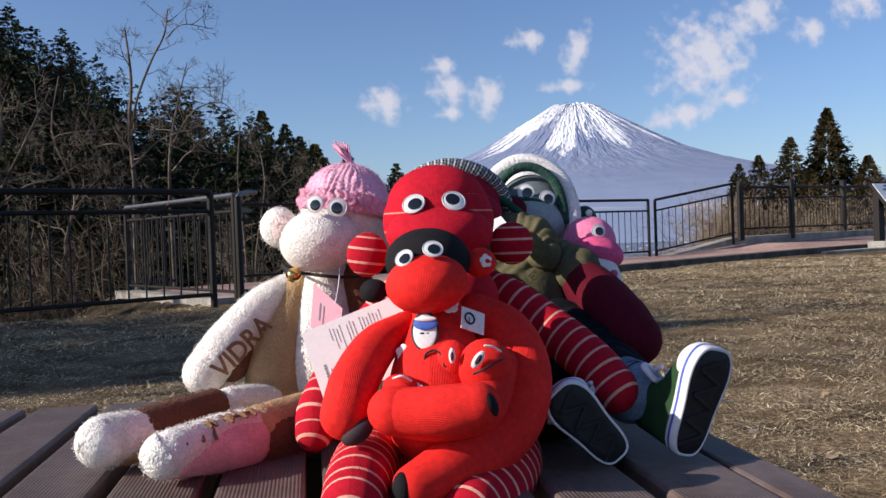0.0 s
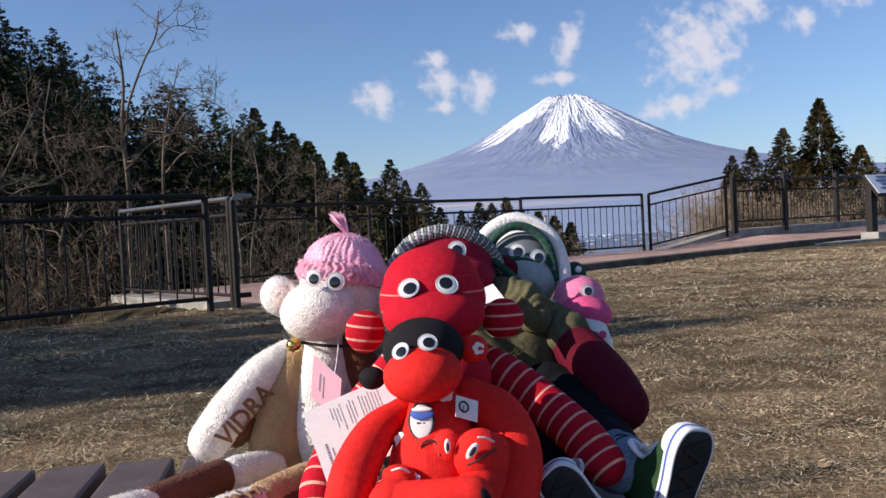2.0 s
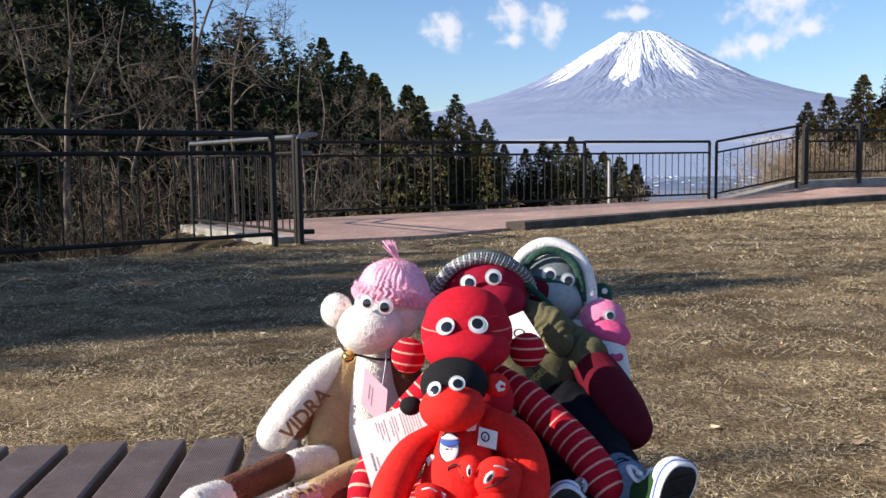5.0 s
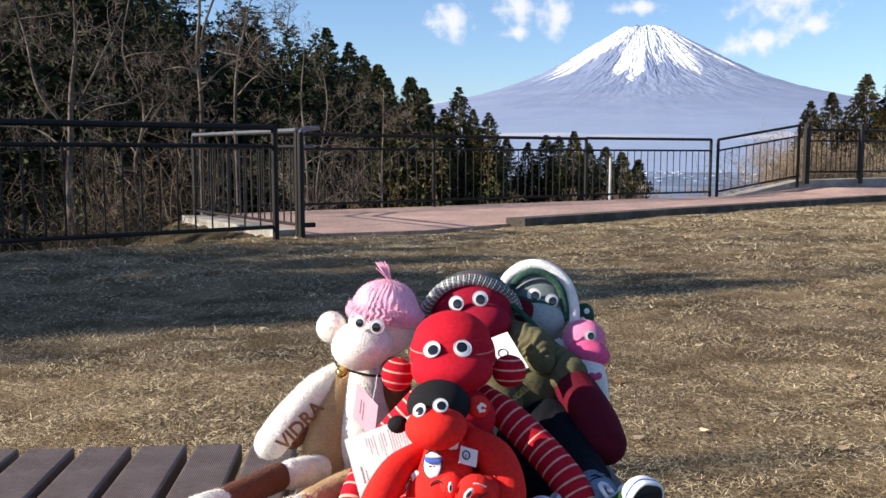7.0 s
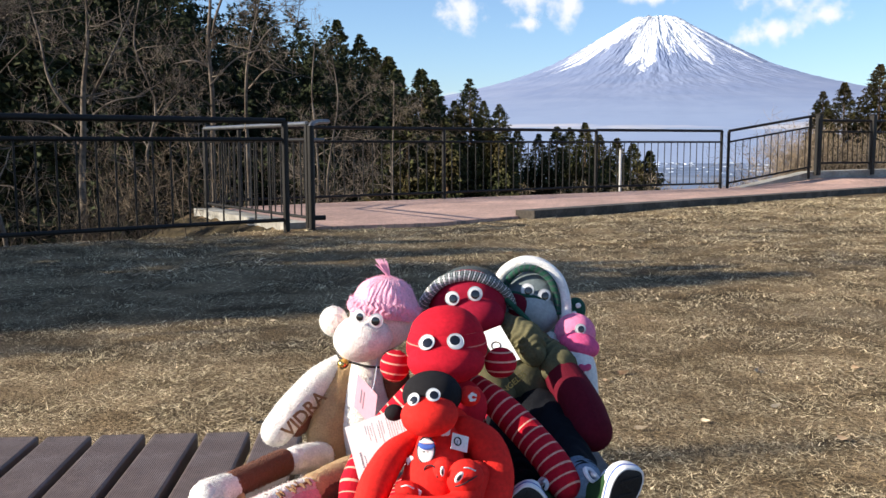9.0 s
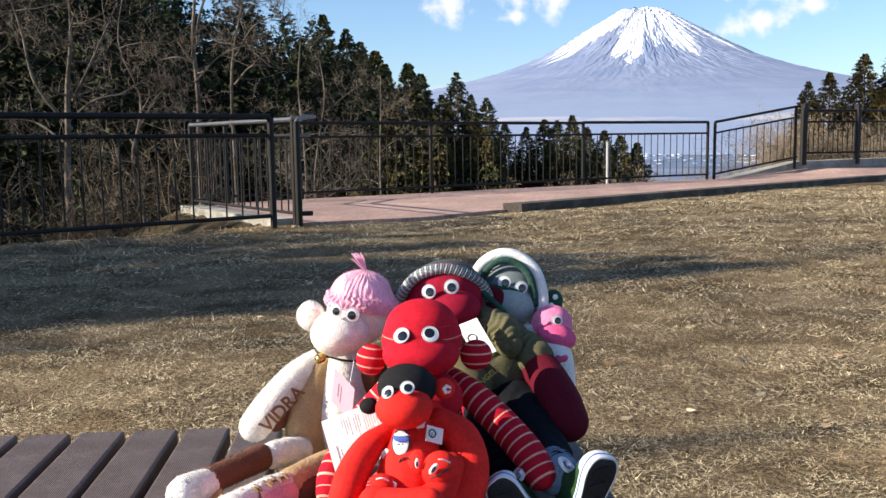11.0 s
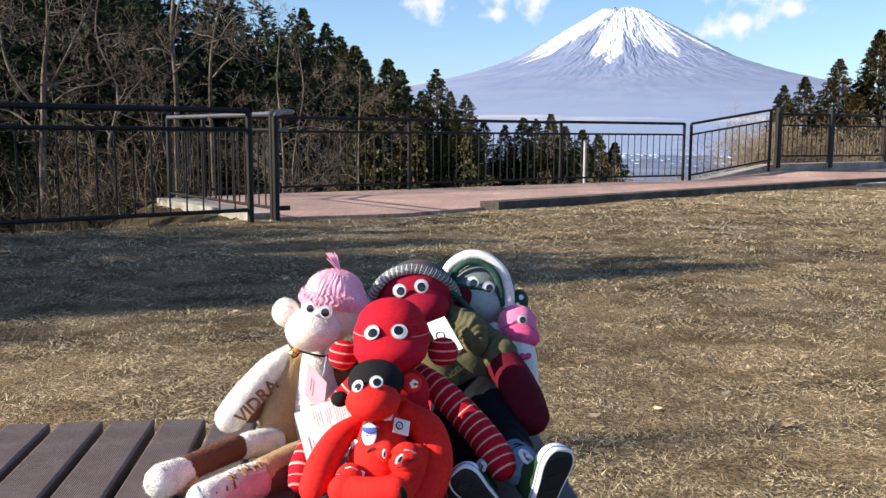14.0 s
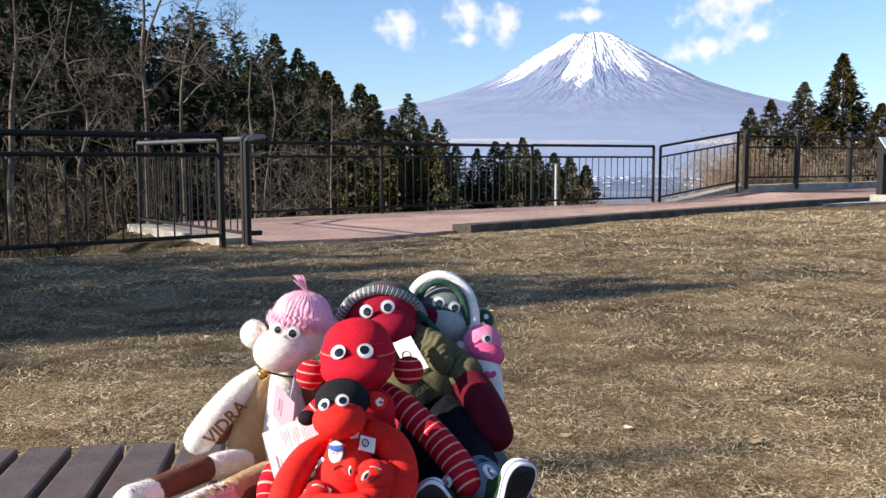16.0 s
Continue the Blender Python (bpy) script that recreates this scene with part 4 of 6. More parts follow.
# ---- knitted and sewn materials ----
def knit(name, base, stripe=None, period=0.0105, width=0.18, phase=0.0, rib=0.00105, sheen=0.0, spread=0.12):
    """Sock knit: fine ribs along the tube, tiny stitches across, and pale stripes where given."""
    m = material(name, base, 0.85, gloss=0.12, spread=spread, grain=260, blot=30, bump=0, sheen=sheen)
    n, l = m.node_tree.nodes, m.node_tree.links
    uv = n.new("ShaderNodeUVMap")
    sp = n.new("ShaderNodeSeparateXYZ")
    l.new(uv.outputs[0], sp.inputs[0])
    def math_node(op, a, b=None, c=None):
        x = n.new("ShaderNodeMath")
        x.operation = op
        for i, w in enumerate((a, b, c)):
            if w is None:
                continue
            if isinstance(w, (int, float)):
                x.inputs[i].default_value = w
            else:
                l.new(w, x.inputs[i])
        return x.outputs[0]
    ribs = math_node("SINE", math_node("MULTIPLY", sp.outputs[0], 6.2832 / rib))
    stitch = math_node("SINE", math_node("MULTIPLY_ADD", sp.outputs[1], 6.2832 / (rib * 0.8), math_node("MULTIPLY", ribs, 1.2)))
    tc = n.new("ShaderNodeTexCoord")
    fz = n.new("ShaderNodeTexNoise")
    fz.inputs["Scale"].default_value, fz.inputs["Detail"].default_value = 700, 3
    l.new(tc.outputs["Object"], fz.inputs["Vector"])
    h = math_node("ADD", math_node("MULTIPLY_ADD", ribs, 0.5, math_node("MULTIPLY", stitch, 0.14)), fz.outputs[0])
    bp = n.new("ShaderNodeBump")
    bp.inputs["Strength"].default_value, bp.inputs["Distance"].default_value = 0.42, 0.0005
    l.new(h, bp.inputs["Height"]), l.new(bp.outputs[0], n["Principled BSDF"].inputs["Normal"])
    if stripe:
        w = math_node("FRACT", math_node("MULTIPLY_ADD", sp.outputs[1], 1 / period, phase))
        on = math_node("LESS_THAN", math_node("MULTIPLY_ADD", stitch, 0.02, w), width)
        mx = n.new("ShaderNodeMix")
        mx.data_type = "RGBA"
        l.new(on, mx.inputs[0])
        mx.inputs[6].default_value, mx.inputs[7].default_value = (*base, 1), (*stripe, 1)
        l.new(mx.outputs[2], n[m["tint"]].inputs[0])
    return m


def terry(name, base):
    """Looped towelling."""
    return material(name, base, 0.95, gloss=0.12, spread=0.14, grain=500, blot=60, bump=1.0, bump_scale=620, depth=0.0018, sheen=0.08)


RED_S = knit("red_striped_sock", (0.48, 0.010, 0.026), (0.78, 0.40, 0.31))
RED_W = knit("red_striped_face", (0.53, 0.011, 0.027), (0.74, 0.24, 0.19), 0.0135, 0.09, 0.35)
RED = knit("red_sock", (0.54, 0.012, 0.028))
SCARLET = knit("scarlet_sock", (0.80, 0.028, 0.022))
CRIMSON = knit("crimson_sock", (0.33, 0.010, 0.032))
MAROON = knit("maroon_sock", (0.105, 0.006, 0.016), rib=0.002)
BLACK = knit("black_sock", (0.016, 0.015, 0.017))
GREY = knit("grey_sock", (0.17, 0.205, 0.215))
PALE_GREY = knit("pale_grey_sock", (0.34, 0.37, 0.37))
PINK = knit("pink_sock", (0.85, 0.24, 0.40))
ROSE = knit("rose_sock", (0.78, 0.11, 0.26))
WHITE_K = knit("white_sock", (0.80, 0.76, 0.74))
WHITE_T, TAN_T, BROWN_T, PINK_T = terry("white_towelling", (0.88, 0.85, 0.79)), terry("tan_towelling", (0.50, 0.335, 0.175)), terry("brown_towelling", (0.165, 0.062, 0.035)), terry("pink_towelling", (0.80, 0.47, 0.52))
PALE_T = terry("blush_towelling", (0.85, 0.66, 0.62))
LETTER_T = terry("mid_brown_towelling", (0.26, 0.15, 0.08))
EYE_WHITE = material("eye_white_plastic", (0.74, 0.74, 0.735), 0.12, spread=0.02, bump=0, coat=1.0)
EYE_RIM = material("clear_plastic_rim", (0.55, 0.56, 0.58), 0.1, spread=0.03, bump=0, coat=1.0)
EYE_BLACK = material("eye_black_plastic", (0.01, 0.01, 0.012), 0.1, spread=0.02, bump=0, coat=1.0)
PRINT_BLUE = material("blue_stitching", (0.05, 0.12, 0.45), 0.7, spread=0.1, grain=600, bump=0.3, bump_scale=800, depth=0.0004)
PRINT_WHITE = material("white_stitching", (0.8, 0.76, 0.74), 0.75, spread=0.08, grain=600, bump=0.3, bump_scale=800, depth=0.0004)
PRINT_DARK = material("dark_stitching", (0.03, 0.015, 0.02), 0.75, spread=0.1, bump=0)
PAPER = material("white_card", (0.80, 0.79, 0.78), 0.6, spread=0.03, grain=300, blot=30, bump=0.1, bump_scale=900, depth=0.0003)
PINK_PAPER = material("pink_card", (0.82, 0.42, 0.50), 0.6, spread=0.04, grain=300, blot=30, bump=0.1, bump_scale=900, depth=0.0003)
GREY_INK = material("grey_ink", (0.22, 0.22, 0.25), 0.7, spread=0.1, bump=0)
PINK_WOOL = material("pink_wool", (0.88, 0.47, 0.60), 0.95, gloss=0.12, spread=0.16, grain=400, blot=40, bump=0.7, bump_scale=700, depth=0.001, sheen=0.08)
GREY_WOOL = material("grey_wool", (0.30, 0.33, 0.32), 0.95, gloss=0.12, spread=0.2, grain=400, blot=50, bump=0.7, bump_scale=700, depth=0.001, sheen=0.08)
CREAM_WOOL = material("cream_wool", (0.82, 0.80, 0.78), 0.95, gloss=0.12, spread=0.1, grain=400, blot=50, bump=0.7, bump_scale=700, depth=0.001, sheen=0.08)
GREEN_WOOL = material("dark_green_wool", (0.02, 0.085, 0.055), 0.95, gloss=0.12, spread=0.2, grain=400, blot=50, bump=0.7, bump_scale=700, depth=0.001, sheen=0.08)
SLATE_WOOL = material("slate_wool", (0.06, 0.075, 0.08), 0.95, gloss=0.12, spread=0.2, grain=400, blot=50, bump=0.7, bump_scale=700, depth=0.001, sheen=0.08)
OLIVE = two_tone(material("olive_jersey", (0.115, 0.104, 0.056), 0.9, gloss=0.15, spread=0.15, grain=400, blot=25, bump=0.5, bump_scale=60, depth=0.004, sheen=0.0), (0.088, 0.080, 0.045), 30)
GOLD_PRINT = material("mustard_print", (0.42, 0.31, 0.09), 0.8, spread=0.15, grain=300, bump=0.2)
NAVY = material("dark_navy_denim", (0.0055, 0.0065, 0.010), 0.9, gloss=0.15, spread=0.2, grain=500, blot=30, bump=0.6, bump_scale=50, depth=0.004)
DENIM = material("pale_denim", (0.16, 0.22, 0.30), 0.9, gloss=0.15, spread=0.2, grain=500, blot=40, bump=0.4, bump_scale=300, depth=0.001)
CANVAS = material("green_canvas", (0.018, 0.052, 0.020), 0.85, gloss=0.15, spread=0.15, grain=500, blot=40, bump=0.4, bump_scale=600, depth=0.0005)
RUBBER_W = material("white_rubber", (0.80, 0.79, 0.80), 0.45, spread=0.05, grain=200, bump=0.1)
RUBBER_B = material("black_rubber", (0.012, 0.012, 0.014), 0.6, spread=0.2, grain=200, bump=0.5, bump_scale=260, depth=0.0015)
LACE = material("pale_lace", (0.72, 0.73, 0.80), 0.9, spread=0.06, grain=600, bump=0.5, bump_scale=900, depth=0.0004)
BRASS = material("polished_brass", (0.80, 0.52, 0.16), 0.16, 1.0, spread=0.06, grain=80, bump=0.03)
CORD = material("black_cord", (0.012, 0.010, 0.010), 0.7, spread=0.1, bump=0.2, bump_scale=900, depth=0.0004)


# ---- sewn toys: one mesh each ----
def ruffle(piece, cols, amp, rng):
    """Makes the skin of a piece uneven, as towelling is."""
    v, f, uv = piece
    g = v.reshape(-1, cols, 3)
    j = rng.normal(0, amp, g.shape)
    j[:, -1] = j[:, 0]
    return (g + j).reshape(-1, 3), f, uv


def loops(soup, piece, cols, count, length, slot, rng):
    """Short fibres standing off a piece."""
    g = piece[0].reshape(-1, cols, 3)
    du, dv = np.gradient(g, axis=1), np.gradient(g, axis=0)
    nrm = np.cross(du, dv)
    nrm /= np.linalg.norm(nrm, axis=2)[..., None] + 1e-12
    cen = g.mean((0, 1))
    sign = np.sign(((g - cen) * nrm).sum(-1).mean())
    p, q = g.reshape(-1, 3), nrm.reshape(-1, 3) * sign
    k = rng.integers(0, len(p), count)
    base = p[k] + rng.normal(0, 0.0007, (count, 3))
    tip = base + q[k] * length * rng.uniform(0.4, 1.1, count)[:, None] + rng.normal(0, length * 0.45, (count, 3))
    side = np.cross(q[k], rng.normal(0, 1, (count, 3)))
    side = side / (np.linalg.norm(side, axis=1)[:, None] + 1e-9) * 0.00035
    v = np.stack([base - side, base + side, tip], 1).reshape(-1, 3)
    soup.add(v, (np.arange(count)[:, None] * 3 + np.arange(3)).tolist(), slot)


class Toy:
    """Collects sewn pieces with their cloths into one mesh."""
    def __init__(self, seed=1):
        self.s, self.mats, self.rng = Soup(), [], np.random.default_rng(seed)

    def slot(self, mat):
        if mat not in self.mats:
            self.mats.append(mat)
        return self.mats.index(mat)

    def limb(self, mat, pts, n=36, sides=32, flat=1.0, fluff=0):
        if fluff:
            n, sides = 70, 64
        p = sweep(pts, n, sides, flat=flat)
        if fluff:
            p = ruffle(p, sides + 1, 0.00022, self.rng)
            loops(self.s, p, sides + 1, fluff, 0.0009, self.slot(mat), self.rng)
        self.s.add(p[0], p[1], self.slot(mat), p[2])
        return self

    def egg(self, mat, at, radii, turn=None, fluff=0, squash=1.0):
        rows, cols = (60, 72) if fluff else (32, 44)
        p = ball(at, radii, turn, rows, cols, squash)
        if fluff:
            p = ruffle(p, cols + 1, 0.00022, self.rng)
            loops(self.s, p, cols + 1, fluff, 0.0009, self.slot(mat), self.rng)
        self.s.add(p[0], p[1], self.slot(mat), p[2])
        return self

    def eye(self, at, r, way=(0, -1, 0), gaze=(0, 0)):
        """A plastic eye: a domed white disc with a dark pupil."""
        q = Vector(way).to_track_quat("Z", "Y").to_matrix()
        v, f, uv = ball(at, (r * 0.97, r * 0.97, r * 0.17), q, 16, 28)
        self.s.add(v, f, self.slot(EYE_WHITE), uv)
        off = q @ Vector((gaze[0] * r, gaze[1] * r, r * 0.125))
        v, f, uv = ball(np.array(at) + np.array(off), (r * 0.66, r * 0.66, r * 0.08), q, 10, 22)
        self.s.add(v, f, self.slot(EYE_BLACK), uv)
        a = np.linspace(0, 2 * math.pi, 25)
        rim = [(*(np.array(at) + np.array(q @ Vector((math.cos(k) * r, math.sin(k) * r, 0)))), r * 0.09) for k in a]
        v, f, uv = sweep(rim, 40, 8, cap=False)
        self.s.add(v, f, self.slot(EYE_RIM), uv)
        return self

    def dots(self, mat, at, r, way, n=5, petal=0.55):
        """A flat printed blossom."""
        q = Vector(way).to_track_quat("Z", "Y").to_matrix()
        for k in range(n):
            a = k * 2 * math.pi / n + 0.4
            c = np.array(at) + np.array(q @ Vector((math.cos(a) * r * 0.55, math.sin(a) * r * 0.55, 0)))
            v, f, uv = ball(c, (r * petal, r * petal, 0.0004), q, 8, 14)
            self.s.add(v, f, self.slot(mat), uv)
        return self

    def stitch(self, mat, pts, r=0.0007):
        v, f, uv = sweep([(*p, r) for p in pts], 24, 6)
        self.s.add(v, f, self.slot(mat), uv)
        return self

    def letters(self, mat, text, size, start, along, up, bend=None, squeeze=1.0, roll=0.0):
        """Lettering laid on the skin; bend is the radius that it curves round."""
        cu = bpy.data.curves.new("lettering", "FONT")
        cu.body, cu.size, cu.resolution_u, cu.offset = text, 1.0, 3, 0.022
        ob = bpy.data.objects.new("lettering", cu)
        scene.collection.objects.link(ob)
        me = bpy.data.meshes.new_from_object(ob.evaluated_get(bpy.context.evaluated_depsgraph_get()))
        bm = bmesh.new()
        bm.from_mesh(me)
        bmesh.ops.triangulate(bm, faces=bm.faces)
        bmesh.ops.subdivide_edges(bm, edges=bm.edges[:], cuts=2, use_grid_fill=True)
        a, u = np.array(along, float), np.array(up, float)
        a /= np.linalg.norm(a)
        u = u - a * u.dot(a)
        u /= np.linalg.norm(u)
        nrm = np.cross(a, u)
        out = []
        for vert in bm.verts:
            x, y = vert.co.x * size * squeeze, (vert.co.y - 0.35) * size
            if bend:
                t = y / bend + roll
                out.append(np.array(start) + a * x + u * math.sin(t) * bend + nrm * bend * math.cos(t))
            else:
                out.append(np.array(start) + a * x + u * y)
        bm.verts.index_update()
        self.s.add(out, [tuple(v.index for v in f.verts) for f in bm.faces], self.slot(mat))
        bm.free()
        bpy.data.objects.remove(ob)
        bpy.data.meshes.remove(me)
        return self

    def done(self, name, label, category="soft toy", group="sock monkeys on the bench"):
        return tagged(put(name, self.s.mesh(name, self.mats)), label, category, group=group)


def tilt_to(way):
    return Vector(way).to_track_quat("Z", "Y").to_matrix()


# the white one with a pink hat
w = Toy(1)
w.egg(WHITE_T, (-0.0861, 0.7754, 0.6553), (0.0365, 0.034, 0.038), fluff=2500)
w.egg(WHITE_T, (-0.1032, 0.7481, 0.6374), (0.0335, 0.031, 0.0265), pose(0, 0, 0, 0, -12, 0), fluff=4500)
w.egg(WHITE_T, (-0.1425, 0.7783, 0.6494), (0.0165, 0.012, 0.0175), fluff=1200)
w.egg(PALE_T, (-0.1383, 0.7713, 0.6483), (0.0105, 0.0075, 0.012), fluff=400)
w.egg(WHITE_T, (-0.0468, 0.7901, 0.6376), (0.016, 0.012, 0.017), fluff=600)
w.eye((-0.1027, 0.7226, 0.6669), 0.0068, (-0.25, -0.95, 0.1), (0.1, -0.15)).eye((-0.0833, 0.7165, 0.6633), 0.0073, (0.05, -1, 0.1), (-0.1, -0.1))
w.limb(WHITE_T, [(-0.1033, 0.7846, 0.6097, 0.0179), (-0.1077, 0.7838, 0.5700, 0.0279), (-0.1093, 0.7830, 0.5252, 0.0359), (-0.1125, 0.7974, 0.4900, 0.0386)], fluff=6000)
w.limb(TAN_T, [(-0.1286, 0.7844, 0.5981, 0.0139), (-0.1420, 0.7737, 0.5623, 0.0207), (-0.1489, 0.7660, 0.5267, 0.0244), (-0.1477, 0.7656, 0.5047, 0.0244)], fluff=4500)
w.limb(BROWN_T, [(-0.0807, 0.7894, 0.5987, 0.0170), (-0.0740, 0.7889, 0.5758, 0.0190), (-0.0758, 0.7985, 0.5522, 0.0203)], fluff=1000)
w.limb(WHITE_T, [(-0.1392, 0.7843, 0.5950, 0.0134), (-0.1591, 0.7690, 0.5806, 0.0171), (-0.1836, 0.7505, 0.5543, 0.0186), (-0.2023, 0.7401, 0.5303, 0.0179)], fluff=6500)
w.limb(BROWN_T, [(-0.1498, 0.7840, 0.5775, 0.0100), (-0.1720, 0.7664, 0.5485, 0.0151), (-0.1827, 0.7531, 0.5323, 0.0125)], fluff=1500)
w.letters(LETTER_T, "VIDRA", 0.0250, (-0.2003, 0.7401, 0.5330), (0.0567, 0.0371, 0.0596), (-0.6, 0.12, 0.6), 0.0213, 0.84, -0.60)
w.limb(WHITE_T, [(-0.1520, 0.7376, 0.5030, 0.0155), (-0.1643, 0.7196, 0.5064, 0.0156), (-0.1746, 0.7057, 0.5081, 0.0148)], fluff=2500)
w.limb(BROWN_T, [(-0.1848, 0.6947, 0.5093, 0.0148), (-0.2029, 0.6577, 0.5097, 0.0138), (-0.2185, 0.6297, 0.5093, 0.0136)], fluff=3500)
w.limb(TAN_T, [(-0.2156, 0.6254, 0.4969, 0.0104), (-0.2258, 0.6094, 0.4972, 0.0093)], fluff=700)
w.limb(WHITE_T, [(-0.2204, 0.6257, 0.5082, 0.0139), (-0.2293, 0.6096, 0.5070, 0.0171), (-0.2352, 0.5996, 0.5065, 0.0176)], fluff=4000)
w.limb(TAN_T, [(-0.0882, 0.7125, 0.4990, 0.0185), (-0.1093, 0.6875, 0.5008, 0.0196), (-0.1360, 0.6320, 0.5048, 0.0170)], fluff=3500)
w.limb(BROWN_T, [(-0.1019, 0.6854, 0.4926, 0.0201), (-0.1312, 0.6355, 0.4972, 0.0191)], fluff=2500)
w.limb(PINK_T, [(-0.1436, 0.6195, 0.4997, 0.0189), (-0.1556, 0.6015, 0.5017, 0.0184), (-0.1776, 0.5726, 0.5035, 0.0161)], fluff=3000)
w.limb(WHITE_T, [(-0.1409, 0.6197, 0.5107, 0.0111), (-0.1548, 0.5997, 0.5109, 0.0118), (-0.1736, 0.5696, 0.5081, 0.0134), (-0.1813, 0.5636, 0.5048, 0.0154)], fluff=5500)
for a_, b_ in (((-0.1641, 0.5819, 0.5204), (-0.1576, 0.5687, 0.5121)), ((-0.1582, 0.5879, 0.5208), (-0.1514, 0.5757, 0.5117)), ((-0.1717, 0.5708, 0.5180), (-0.1662, 0.5597, 0.5124)), ((-0.1492, 0.5969, 0.5197), (-0.1375, 0.6099, 0.5213))):
    w.limb(LETTER_T, [(*a_, 0.0011), (*b_, 0.0013)], 8, 8)
for k in range(11):      # brown flecks along the top of the shin
    u = 0.02 + 0.07 * k
    c0 = np.array((-0.1409, 0.6197, 0.5107)) * (1 - u) + np.array((-0.1775, 0.5650, 0.5070)) * u
    c0 += (0.006 * math.sin(k * 2.4) + 0.004, -0.004, 0.0112 + 0.0015 * u)
    w.limb(LETTER_T, [(c0[0] - 0.003, c0[1] + 0.002, c0[2] - 0.0006, 0.0012), (c0[0], c0[1], c0[2] + 0.0004, 0.0017), (c0[0] + 0.004, c0[1] - 0.003, c0[2] - 0.0014, 0.0011)], 8, 8)
w.done("soft_toy", "white towelling sock monkey with tan and brown patches")

# the big striped red one
b = Toy(2)
b.egg(RED_W, (-0.0027, 0.6603, 0.6484), (0.0412, 0.038, 0.036))
b.egg(RED, (-0.0031, 0.6625, 0.6598), (0.0375, 0.036, 0.0305))
b.egg(RED, (-0.0021, 0.6401, 0.6388), (0.0385, 0.032, 0.0215), squash=0.9)
b.eye((-0.0195, 0.6245, 0.6608), 0.0078, (-0.25, -0.8, 0.6), (0.15, -0.1)).eye((0.0087, 0.6255, 0.6619), 0.0080, (0.2, -0.8, 0.6), (-0.1, 0.1))
b.egg(RED_S, (-0.0571, 0.6698, 0.6254), (0.0155, 0.012, 0.0168), pose(0, 0, 0, 0, 8, 0)).egg(RED_S, (0.0517, 0.6719, 0.6300), (0.0165, 0.012, 0.0160))
b.limb(RED_S, [(-0.0004, 0.6795, 0.6041, 0.0190), (0.0006, 0.6709, 0.5725, 0.0358), (-0.0009, 0.6631, 0.5332, 0.0414), (-0.0041, 0.6575, 0.5006, 0.0385)])
# hidden chest filler, added to keep sun off the striped arm
b.egg(RED, (0.0032, 0.6442, 0.5915), (0.036, 0.030, 0.030))
b.limb(RED_S, [(0.0256, 0.6844, 0.6008, 0.0130), (0.0497, 0.6642, 0.5884, 0.0152), (0.0800, 0.6437, 0.5642, 0.0164), (0.1025, 0.6233, 0.5439, 0.0167), (0.1145, 0.6100, 0.5279, 0.0163)], 50)
b.limb(RED_S, [(-0.0380, 0.6893, 0.5940, 0.0131), (-0.0730, 0.6735, 0.5534, 0.0146), (-0.0910, 0.6279, 0.5220, 0.0144), (-0.0934, 0.6126, 0.5054, 0.0133)], 44)
b.limb(RED_S, [(-0.0314, 0.6575, 0.4994, 0.0230), (-0.0500, 0.5724, 0.4964, 0.0226), (-0.0541, 0.5224, 0.4959, 0.0200), (-0.0555, 0.4973, 0.4902, 0.0184)], 44)
b.limb(RED_S, [(0.0232, 0.6576, 0.5017, 0.0218), (0.0374, 0.5973, 0.4908, 0.0236), (0.0280, 0.5422, 0.4840, 0.0214), (0.0112, 0.5072, 0.4816, 0.0188)], 44)
b.done("soft_toy", "big red sock monkey with pale stripes leaning on others")

# the small scarlet one in front
c = Toy(3)
c.egg(BLACK, (-0.0102, 0.5798, 0.6219), (0.0278, 0.026, 0.0215))
c.egg(SCARLET, (-0.0108, 0.5595, 0.6080), (0.0262, 0.0245, 0.0190), pose(0, 0, 0, 0, -4, 0))
c.eye((-0.0243, 0.5508, 0.6251), 0.0058, (-0.4, -0.75, 0.6), (0.15, -0.15)).eye((-0.0063, 0.5489, 0.6301), 0.0061, (0.1, -0.75, 0.65), (0.1, -0.1))
c.egg(BLACK, (-0.0459, 0.5794, 0.6036), (0.0092, 0.008, 0.0078)).egg(SCARLET, (0.0241, 0.5847, 0.6194), (0.0105, 0.009, 0.0098)).dots(PRINT_WHITE, (0.0275, 0.5767, 0.6207), 0.0042, (0.4, -0.9, 0.1))
c.limb(SCARLET, [(-0.0047, 0.5842, 0.5907, 0.0156), (-0.0043, 0.5738, 0.5715, 0.0234), (-0.0061, 0.5634, 0.5494, 0.0301), (-0.0069, 0.5580, 0.5254, 0.0327)], 44, 40)
# hidden filler behind the body, added to shade the big toy's arm
c.egg(SCARLET, (-0.0020, 0.6107, 0.5631), (0.033, 0.030, 0.040))
c.limb(SCARLET, [(-0.0271, 0.5770, 0.5793, 0.0103), (-0.0446, 0.5608, 0.5691, 0.0136), (-0.0565, 0.5405, 0.5515, 0.0151), (-0.0614, 0.5231, 0.5345, 0.0147)], 40)
c.egg(PRINT_DARK, (-0.0536, 0.5150, 0.5260), (0.0105, 0.006, 0.0065), pose(0, 0, 0, 0, -35, 0))
c.limb(SCARLET, [(0.0194, 0.5891, 0.5857, 0.0135), (0.0392, 0.5839, 0.5725, 0.0171), (0.0482, 0.5684, 0.5503, 0.0181), (0.0425, 0.5530, 0.5264, 0.0183), (0.0252, 0.5377, 0.5112, 0.0185), (0.0008, 0.5176, 0.5036, 0.0165), (-0.0205, 0.5024, 0.4964, 0.0135)], 70)
